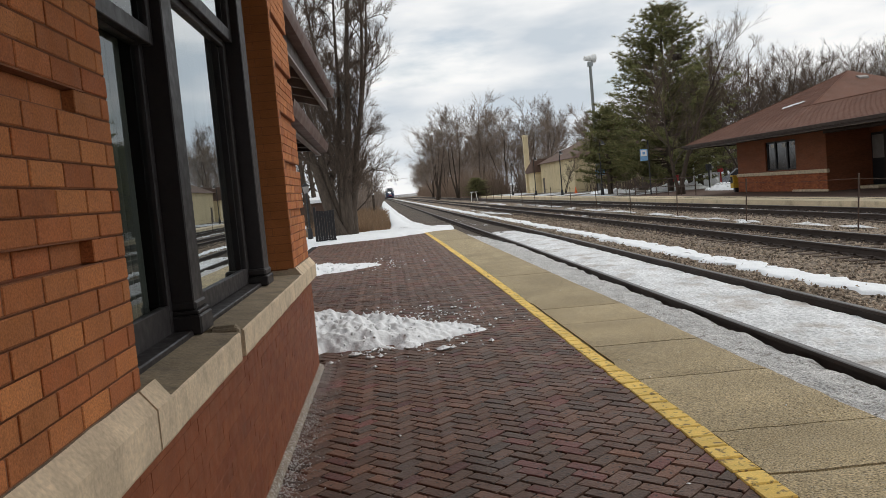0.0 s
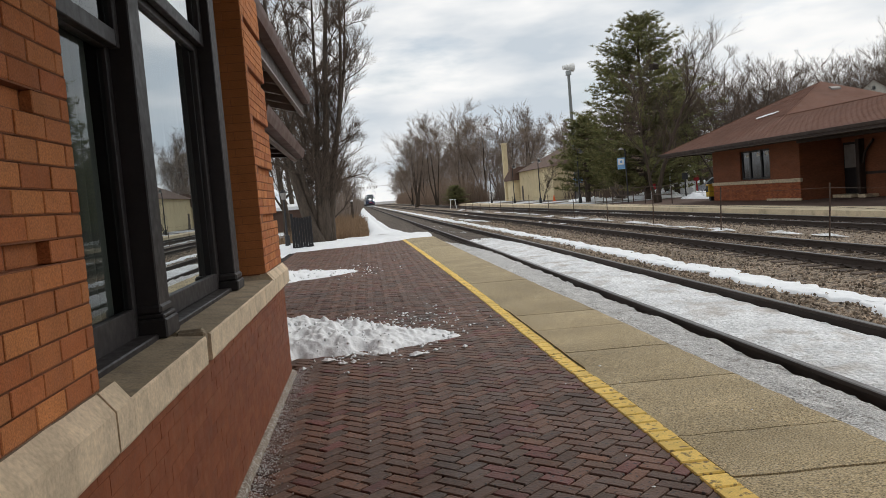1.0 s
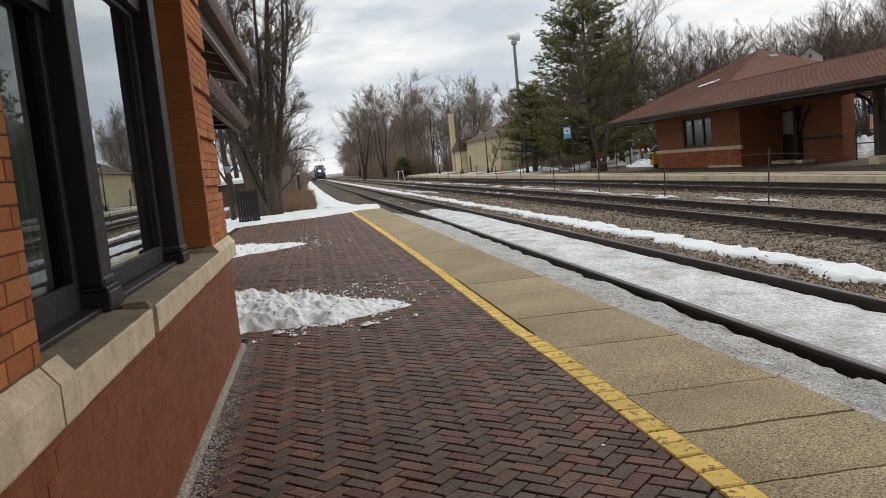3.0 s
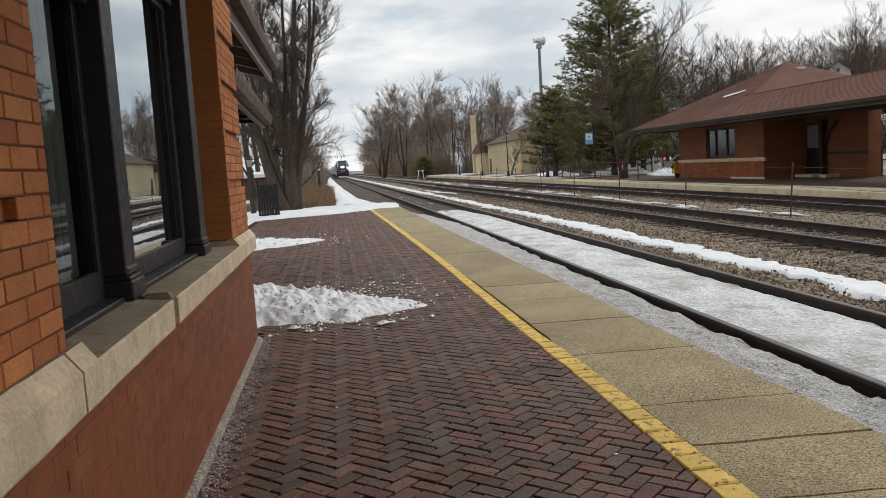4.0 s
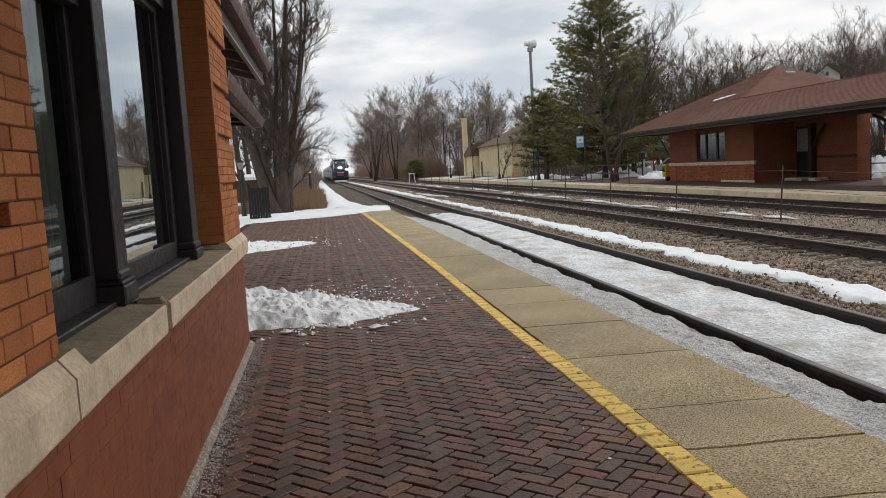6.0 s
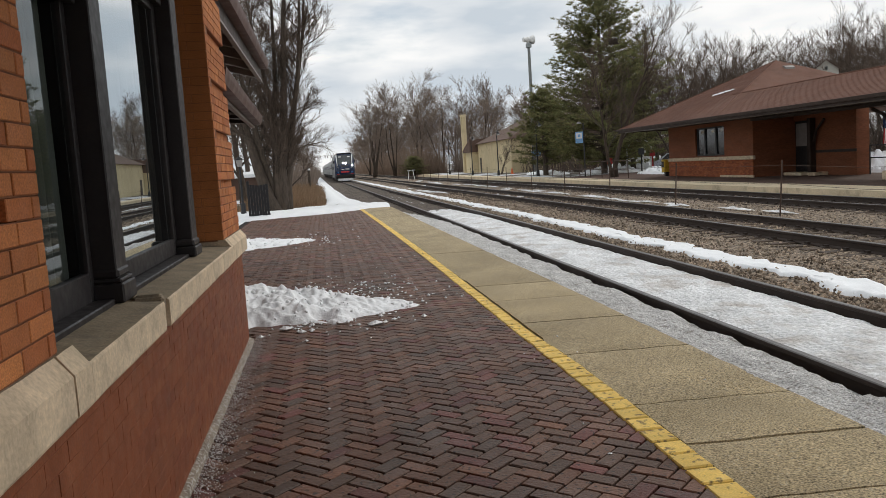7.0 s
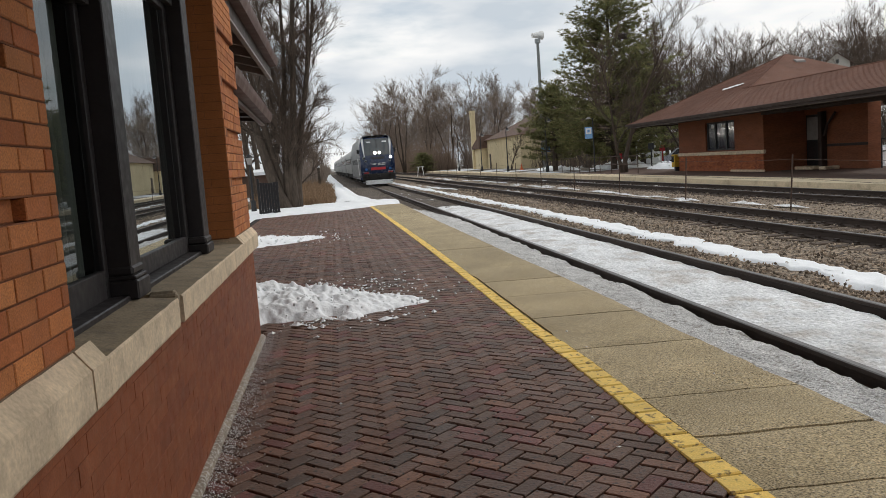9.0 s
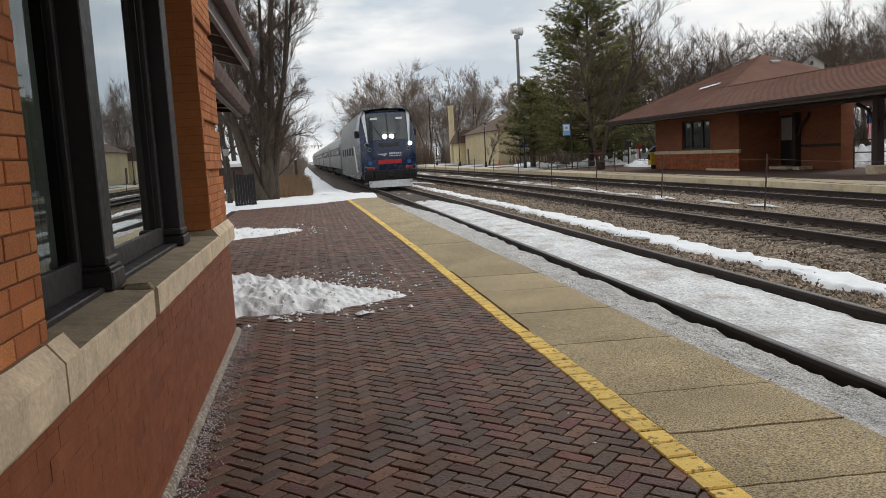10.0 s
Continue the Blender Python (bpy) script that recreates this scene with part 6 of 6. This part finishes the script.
def build_signal_bridge():
    b = tagged(empty("signal_bridge", 0, 305, -0.2), "far signal bridge with grey signal heads over the tracks", "signal bridge")
    part("beam", Shape().cbox(-6.5, 17, -0.05, 0.05, 7.55, 7.63, 0.01), M_PALEWOOD, b)
    for x in (-6.5, 17):
        part("leg", Shape().cbox(x - 0.12, x + 0.12, -0.12, 0.12, 0, 7.7, 0.03), M_PALEWOOD, b)
    for x in (-1.2, -0.2, 1.6, 2.5, 4.0, 4.9):
        h = part("signal_head", Shape().cbox(x - 0.2, x + 0.2, -0.6, -0.35, 6.6 + (x % 2) * 0.2, 7.6, 0.08), M_PALEWOOD, b, "small grey signal head")


def build_parking():
    c = tagged(empty("parked_car", 26.2, 55.0, -0.12, 20), "silver parked car with snow on it", "car")
    prof = [(-2.2, 0.3), (-2.25, 0.75), (-1.5, 0.95), (-0.8, 1.42), (0.9, 1.45), (1.7, 1.0), (2.2, 0.9), (2.25, 0.35)]
    part("body", Shape().prism_x(prof, -0.86, 0.86), M_CARPAINT, c, "silver car body")
    part("windscreen", Shape().prism_x([(-1.45, 1.0), (-0.84, 1.42), (-0.86, 1.45), (-1.5, 1.0)], -0.75, 0.75), M_DARKGLASS, c)
    for x in (-0.87, 0.87):
        part("side_glass", Shape().prism_x([(-1.2, 1.0), (-0.75, 1.38), (0.8, 1.38), (1.4, 1.0)], x - 0.008, x + 0.008), M_DARKGLASS, c)
        for y in (-1.4, 1.4):
            wh = part("wheel", Shape().tube([(x - 0.06, y, 0.32), (x + 0.06, y, 0.32)], 0.32, 16), M_BLACK, c)
            part("rim", Shape().tube([(x - 0.07, y, 0.32), (x + 0.07, y, 0.32)], 0.19, 12), M_STEEL, wh)
    copy_thing(c, pose(31.5, 37.5, -0.12, 0, 0, 70))
    copy_thing(c, pose(29.6, 62.0, -0.12, 0, 0, 60))

    def mound(cx, cy, rx, ry, h, seed, label):
        def fn(x, y):
            q = 1 - ((x - cx) / rx) ** 2 - ((y - cy) / ry) ** 2
            return -0.2 + (h + 0.2) * max(0, q) ** 0.7 * (1 + 0.5 * rough(x, y, 1.4, seed) + 0.4 * rough(x, y, 4, seed)) if q > 0 else -0.25
        snow_pile("snow_mound", fn, steps(cx - rx, cx + rx, 40), steps(cy - ry, cy + ry, 40), label, lumps=70, size=0.16)

    mound(26.8, 34.6, 1.5, 2.0, 0.75, 1, "rough pile of cleared snow beyond the depot opening")
    mound(23.3, 52.6, 1.0, 4.0, 0.35, 2, "low ridge of snow behind the far platform")
    mound(24.6, 66.0, 2.6, 3.5, 0.4, 3, "low ridge of snow near the parked car")
    mound(21.5, 75.0, 1.2, 8, 0.25, 4, "thin ridge of snow behind the far platform")
    mound(30, 71, 4, 4, 0.9, 5, "snow heap at the edge of the car park")
    # barrier frames and posts seen under the trees
    for x, y, m, h in ((22.6, 60.5, M_RED, 1.3), (24.4, 58.2, M_WHITE, 2.0), (25.8, 59.8, M_RED, 1.7), (26.6, 57.4, M_WHITE, 2.2), (27.8, 60, M_BLACK, 2.3), (23.6, 56.6, M_BLACK, 1.9)):
        p = tagged(empty("marker_post", x, y, -0.1), "thin painted marker post in the car park", "post", group="car park posts")
        part("shaft", Shape().tube([(0, 0, 0), (0, 0, h)], 0.05, 6), m, p)
        part("plate", Shape().cbox(-0.22, 0.22, -0.02, 0.02, h - 0.45, h, 0.01), m, p)
    fr = tagged(empty("tube_arch", 25.2, 61, -0.1), "white tubular frame behind the pines", "frame")
    part("arch", Shape().tube([(-1, 0, 0), (-1, 0, 2.0), (-0.6, 0, 2.5), (0.6, 0, 2.5), (1, 0, 2.0), (1, 0, 0)], 0.06, 6), M_WHITE, fr)
    part("crossbar", Shape().tube([(-1, 0, 1.2), (1, 0, 1.2)], 0.05, 6), M_WHITE, fr)
    bx = tagged(empty("news_box", 21.1, 46.6, -0.01), "yellow news box with a dark window by the depot", "news box")
    part("cabinet", Shape().cbox(-0.25, 0.25, -0.22, 0.22, 0.25, 1.0, 0.03), M_BOXYELLOW, bx)
    part("window", Shape().box(-0.262, -0.252, -0.16, 0.16, 0.55, 0.9), M_DARKGLASS, bx)
    part("pedestal", Shape().cbox(-0.12, 0.12, -0.12, 0.12, 0.0, 0.25, 0.01), M_BLACK, bx)
    cn = tagged(empty("traffic_cone", 21.3, 88, -0.01), "small orange traffic cone on the far platform", "cone")
    part("cone", Shape().tube([(0, 0, 0.03), (0, 0, 0.7)], [0.17, 0.03], 12), M_ORANGE, cn)
    part("foot", Shape().cbox(-0.2, 0.2, -0.2, 0.2, 0, 0.04, 0.01), M_ORANGE, cn)
    # hanging flag on a pole beyond the depot
    fl = tagged(empty("flag_pole", 25.6, 33.2, -0.1), "striped flag hanging on a pole beyond the depot", "flag")
    part("pole", Shape().tube([(0, 0, 0), (0, 0, 2.6)], 0.025, 6), M_STEEL, fl)
    for i in range(7):
        part("stripe", Shape().prism([(-0.02 - 0.03 * i, 1.15 + 0.03 * i), (-0.05 - 0.03 * i, 1.15 + 0.03 * i), (-0.045 - 0.022 * i, 2.0), (-0.02 - 0.022 * i, 2.0)], -0.03 + 0.02 * math.sin(i), 0.03 + 0.02 * math.sin(i)),
             M_RED if i % 2 == 0 else M_WHITE, fl)
    part("canton", Shape().box(-0.2, -0.02, -0.05, 0.05, 2.0, 2.5), M_NAVY, fl)
    # house gable above the depot roof, and a shed with a snowy roof behind the gate
    h = tagged(empty("white_house", 42.6, 63, 0.75, -34), "white house gable with grey roof beyond the trees", "house")
    part("wall", Shape().prism([(-0.95, -1.2), (0.95, -1.2), (0.95, 6.6), (0, 7.35), (-0.95, 6.6)], 0, 3), M_PALEHOUSE, h, "pale siding gable wall")
    part("roof", Shape().prism([(-1.15, 6.44), (0, 7.35), (1.15, 6.44), (1.15, 6.52), (0, 7.43), (-1.15, 6.52)], -0.2, 3.2), M_BROWNHOUSE, h)
    part("window", Shape().box(-0.12, 0.12, -0.02, 0.02, 6.55, 6.85), M_DARKGLASS, h)
    sh = tagged(empty("low_shed", -7.2, 64, 0), "low brown shed with snow on its roof", "shed")
    part("wall", Shape().box(-3.5, 3.0, 0, 6, -0.3, 1.5), M_BROWNHOUSE, sh)
    part("snowy_roof", Shape().prism_x([(-0.4, 1.5), (6.4, 2.3), (6.4, 2.45), (-0.4, 1.75)], -3.8, 3.3), M_SNOW, sh, "snow-covered roof")
    sw = tagged(empty("switch_stand", 12.6, 112, -0.3), "small white trackside stand", "track equipment")
    for x in (-0.45, 0.45):
        part("leg", Shape().tube([(x, 0, 0), (x * 0.6, 0, 1.3)], 0.05, 6), M_WHITE, sw)
    part("bar", Shape().tube([(-0.5, 0, 1.3), (0.5, 0, 1.3)], 0.05, 6), M_WHITE, sw)
    mk = tagged(empty("trackside_post", -0.7, 74, -0.1), "short dark post with a white cap beside the path", "post")
    part("shaft", Shape().tube([(0, 0, 0), (0, 0, 1.9)], 0.12, 7), M_BARK, mk)
    part("cap", Shape().tube([(0, 0, 1.9), (0, 0, 2.05)], 0.13, 7), M_SNOW, mk)


build_cream_building()
build_siren()
build_lamps()
build_signs()
build_fences()
build_signal_bridge()
build_parking()


# ---- the single pieces: bricks, pavers, slabs ----
def put(name, mesh, parent, x, y, z, rz=0.0, rx=0.0, ry=0.0):
    ob = new(name, mesh)
    ob.parent = parent
    ob.matrix_basis = pose(x, y, z, rx, ry, rz)
    return ob


def brick_mesh(name, length, height, depth, m, b=0.004):
    return Shape().cbox(-depth, 0, -length / 2, length / 2, 0, height, b).mesh(name, m)


def lay_pier_bricks():
    bay = bpy.data.objects["wall_bay"]
    rng = random.Random(12)
    hgt = COURSE - 0.0065
    L = 0.2
    whole = [brick_mesh("brick", L - 0.010, hgt, 0.06, M_BRICK, b) for b in (0.002, 0.003)]
    half = brick_mesh("brick", L / 2 - 0.010, hgt, 0.06, M_BRICK, 0.003)
    quarter = brick_mesh("brick", 0.060, hgt, 0.06, M_BRICK, 0.003)
    joined = Shape()

    def course(y_from, y_to, k, edge_high, recess, solid):
        """One course ending flush at y_to (edge_high) or at y_from, with whole bricks and a closer."""
        z = Z_SILL + k * COURSE + 0.004
        lens = [L if k % 2 else 0.07]
        pos, sign = (y_to, -1) if edge_high else (y_from, 1)
        first = True
        while (pos - y_from) * (1 if edge_high else 0) + (y_to - pos) * (0 if edge_high else 1) > 0.03:
            room = (pos - y_from) if edge_high else (y_to - pos)
            ln = lens[0] if first else L
            me = quarter if (first and not k % 2) else whole[rng.randrange(2)]
            if ln > room:
                ln = room
                if ln < 0.05:
                    break
                me = half if ln < 0.16 else whole[0]
            mid = pos + sign * ln / 2
            d = -0.032 if (recess and recess[0] < mid < recess[1]) else 0.0
            x = WALL_X + d + rng.uniform(-0.0012, 0.0012)
            if solid:
                put("brick", me, bay, x, mid, z, rng.uniform(-0.4, 0.4))
            else:
                joined.cbox(x - 0.06, x, mid - ln / 2 + 0.005, mid + ln / 2 - 0.005, z, z + hgt, 0.002)
            pos += sign * ln
            first = False

    for k in range(0, 36):
        z = Z_SILL + k * COURSE
        rec_a = (-3, PIER_A[1] - 0.2) if k % 6 == 0 and k else None
        course(1.55, PIER_A[1], k, True, rec_a, k < 22)
        course(-4.0, 1.55, k, True, rec_a, False)
        rec_b = (PIER_B[0] + 0.16, PIER_B[1] + 1) if k % 6 == 0 and k else None
        course(PIER_B[0], PIER_B[1], k, False, rec_b, k < 26)
        # the cheek of the far pier, facing back along the platform
        off = 0.0 if k % 2 else 0.1
        for a, c in ((-0.62, -0.45 + off), (-0.45 + off, WALL_X - 0.004 - (0.0 if k % 2 else 0.0))):
            if c - a > 0.03 and c <= WALL_X:
                joined.cbox(a + 0.0015, c - 0.0015, PIER_B[0] + 0.001, PIER_B[0] + 0.06, z + 0.0015, z + COURSE - 0.0015, 0.0015)
        # the end of the far pier
        for a, c in ((-0.62, -0.41), (-0.41, WALL_X - 0.062)):
            joined.cbox(a + 0.003, c - 0.003, PIER_B[1] - 0.06, PIER_B[1], z + 0.003, z + 0.003 + hgt, 0.003)
    ob = part("brick_rest", joined, bpy.data.materials["tan_orange_brick"], bay)
    ob["kind"] = "stuff"


def lay_plinth_bricks():
    wall = bpy.data.objects["wall_plinth"]
    rng = random.Random(13)
    L, H = 0.203, 0.0685
    me = brick_mesh("brick", L - 0.0025, H - 0.0025, 0.05, M_PLINTH, 0.0007)
    rest = Shape()
    for k in range(13):
        z = 0.012 + k * H
        y = -4.0 + (L / 2 if k % 2 else 0)
        while y + L < PIER_B[1] + 0.05:
            mid = y + L / 2
            x = WALL_X + rng.uniform(-0.0012, 0.0012)
            if mid > 3.65:
                put("brick", me, wall, x, mid, z)
            else:
                rest.cbox(x - 0.05, x, mid - L / 2 + 0.0012, mid + L / 2 - 0.0012, z, z + H - 0.0025, 0.0007)
            y += L
    ob = part("brick_rest", rest, M_PLINTH, wall)
    ob["kind"] = "stuff"


def lay_pavers():
    plat = bpy.data.objects["platform"]
    rng = random.Random(14)
    w = 0.1
    L = 0.2
    one = [Shape().cbox(-L / 2 + 0.0055, L / 2 - 0.0055, -w / 2 + 0.0055, w / 2 - 0.0055, -0.05, 0, b).mesh("paver", M_PAVER1) for b in (0.004, 0.007)]
    rest = Shape()
    c45 = math.cos(math.pi / 4)
    count = 0
    # herringbone laid at 45 degrees to the tracks
    placed = []
    n = 420
    for a in range(-n, n):
        # rows of the pattern: cell (a, b) starts a brick along u when (a - b) mod 4 == 0, along v when it is 3
        for b in range(-n, n):
            k = (a - b) % 4
            if k == 0:
                u, v, along_u = (a + 1) * w, (b + 0.5) * w, True
            elif k == 3:
                u, v, along_u = (a + 0.5) * w, (b + 1) * w, False
            else:
                continue
            x, y = (u - v) * c45 + 1.1, (u + v) * c45 + 14.0
            if -0.17 < x < line_x(y) - 0.02 and -5.9 < y < 32.9 or -2.0 < x <= -0.17 and 8.5 < y < 32.9:
                placed.append((y, x, along_u))
    placed.sort()
    for y, x, along_u in placed:
        z = rng.gauss(0, 0.0016)
        ang = (45 if along_u else 135) + rng.gauss(0, 0.7)
        if 4.0 < y and count < 300 and x > -0.15:
            ob = put("paver", one[rng.randrange(2)], plat, x, y, z, ang, rng.gauss(0, 0.45), rng.gauss(0, 0.45))
            count += 1
            continue
        ca, sa = math.cos(radians(ang)), math.sin(radians(ang))
        h, q, e = L / 2 - 0.0055, w / 2 - 0.0055, 0.005
        tx, ty = rng.gauss(0, 0.007), rng.gauss(0, 0.007)
        ring = []
        for (dx, dy), zz in [(p, -0.03) for p in ((-h, -q), (h, -q), (h, q), (-h, q))] + [(p, -e) for p in ((-h, -q), (h, -q), (h, q), (-h, q))] + \
                [(p, 0) for p in ((-h + e, -q + e), (h - e, -q + e), (h - e, q - e), (-h + e, q - e))]:
            ring.append((x + dx * ca - dy * sa, y + dx * sa + dy * ca, z + zz + dx * tx + dy * ty))
        f = [(8, 9, 10, 11)]
        for r0 in (0, 4):
            for i in range(4):
                f.append((r0 + i, r0 + (i + 1) % 4, r0 + 4 + (i + 1) % 4, r0 + 4 + i))
        rest.add(ring, f)
    me = rest.mesh("paver_rest", M_PAVER, fix=False)
    ob = part("paver_rest", me, None, plat)
    ob["kind"] = "stuff"


def lay_edge():
    edge = tagged(empty("yellow_line"), "yellow painted brick safety line along the platform", "safety line", kind="structure")
    rng = random.Random(15)
    near = Shape().cbox(-0.081, 0.081, -0.0905, 0.0905, -0.05, 0, 0.008).mesh("paver", M_YELLOW)
    worn = Shape().cbox(-0.068, 0.068, -0.0905, 0.0905, -0.05, 0, 0.008).mesh("paver", M_YELLOW)
    bed = Shape()
    for a, c in zip(steps(-5.9, 32.9, 60), steps(-5.9, 32.9, 60)[1:]):
        bed.add([(line_x(y) + d, y, z) for y in (a, c) for d, z in ((-0.085, -0.014), (0.11, -0.014), (0.11, -0.05), (-0.085, -0.05))],
                [(0, 1, 5, 4), (1, 2, 6, 5), (2, 3, 7, 6), (3, 0, 4, 7)])
    part("joint_bed", bed, M_PAVEBED, edge)
    y = -5.8
    while y < 32.9:
        slant = math.degrees(math.atan((line_x(y - 0.3) - line_x(y + 0.3)) / 0.6))
        put("paver", near if y < 6.8 else worn, edge, line_x(y) + rng.uniform(-0.004, 0.004), y, 0.011 + rng.uniform(-0.002, 0.002), slant + rng.gauss(0, 0.8), rng.gauss(0, 0.25))
        y += 0.201
    slabs = tagged(empty("concrete_edge"), "tan exposed aggregate concrete platform edge in cracked slabs", "platform edge", kind="structure")
    cuts = [-5.9, -4.8, -3.8, -2.8, -1.8, -0.8, 0.2, 1.2, 2.2, 2.85, 3.55, 4.277, 5.025, 6.445, 7.81, 9.14, 10.34, 11.75, 14.48, 20.1, 26.2, 33.0]
    for a, c in zip(cuts, cuts[1:]):
        s = Shape()
        m, n = (70, 60) if a == 5.025 else (18, 10)
        # ragged ends along the joint

        def ends(u):
            lo = a + 0.012 - 0.06 * u + 0.016 * rough(u * 6, a * 9, 1.0) + 0.006 * rough(u * 28, a, 1.0) + 0.03 * u * rough(a, 3, 1.0)
            hi = c - 0.009 - 0.06 * u + 0.016 * rough(u * 6, c * 9, 1.0) + 0.006 * rough(u * 28, c, 1.0) + 0.03 * u * rough(c, 3, 1.0)
            return lo, hi

        def spall(u, v):
            """A weathered, pitted patch beside the joint."""
            mask = max(0.0, min(1.0, (u - 0.35) * 3)) * max(0.0, min(1.0, (0.50 - v + 0.25 * rough(u, v, 4)) * 5)) * min(1.0, v * 12)
            return mask * (0.004 + 0.010 * max(0, rough(u * 2, v * 3, 9)) + 0.008 * rough(u * 2, v * 3, 24))

        for j in range(n + 1):
            for i in range(m + 1):
                u, v = i / m, j / n
                lo, hi = ends(u)
                y = lo + (hi - lo) * v
                left, right = line_x(y) + (0.100 if 7.0 < y < 11.0 else 0.086 if y < 6.8 else 0.074) + 0.006 * rough(y, 4, 5.0), kerb_x(y) + 0.012 * rough(y, 9, 4.0)
                rim = min(u * 4, (1 - u) * 4, v * (c - a) * 5, (1 - v) * (c - a) * 5, 1)
                s.v.append((left + (right - left) * u, y, -0.006 * (1 - rim) ** 3 + 0.003 * rough(u * 3, y, 1.2) - spall(u, v) * (a == 5.025)))
        w = m + 1
        s.f = [(j * w + i, j * w + i + 1, (j + 1) * w + i + 1, (j + 1) * w + i) for j in range(n) for i in range(m)]
        rim = [i for i in range(w)] + [j * w + m for j in range(1, n + 1)] + [n * w + i for i in range(m - 1, -1, -1)] + [j * w for j in range(n - 1, 0, -1)]
        k = len(s.v)
        s.v += [(s.v[i][0], s.v[i][1], -0.30) for i in rim]
        q = len(rim)
        s.f += [(rim[i], k + i, k + (i + 1) % q, rim[(i + 1) % q]) for i in range(q)]
        s.s = [0] * len(s.f)
        me = s.mesh("slab", M_CONC)
        put("slab", me, slabs, 0, 0, rng.uniform(0.006, 0.010))
    tagged(part("slab_bed", Shape().box(2.2, 3.18, -4, 33.0, -0.30, -0.07), M_PAVEBED, slabs), kind="")


lay_pier_bricks()
lay_plinth_bricks()
lay_pavers()
lay_edge()


# ---- what moves ----
def motions():
    speed, x, z = 27.3, 5.05, RAIL_TOP
    for k, ob in enumerate([LOCO] + COACHES):
        back = 0.0 if k == 0 else 21.9 + (k - 1) * 26.0
        rows = []
        for t in (0.0, 2.5, 5.0, 7.0, 8.0, 9.0, 9.5, 10.0):
            y = 43.8 + speed * (10.0 - t) + back
            turn = math.degrees(math.atan((bend(y) - bend(y + 18)) / 18))
            rows.append((t, pose(x + bend(y), y, z, 0, 0, turn)))
        walk(ob, rows)


motions()
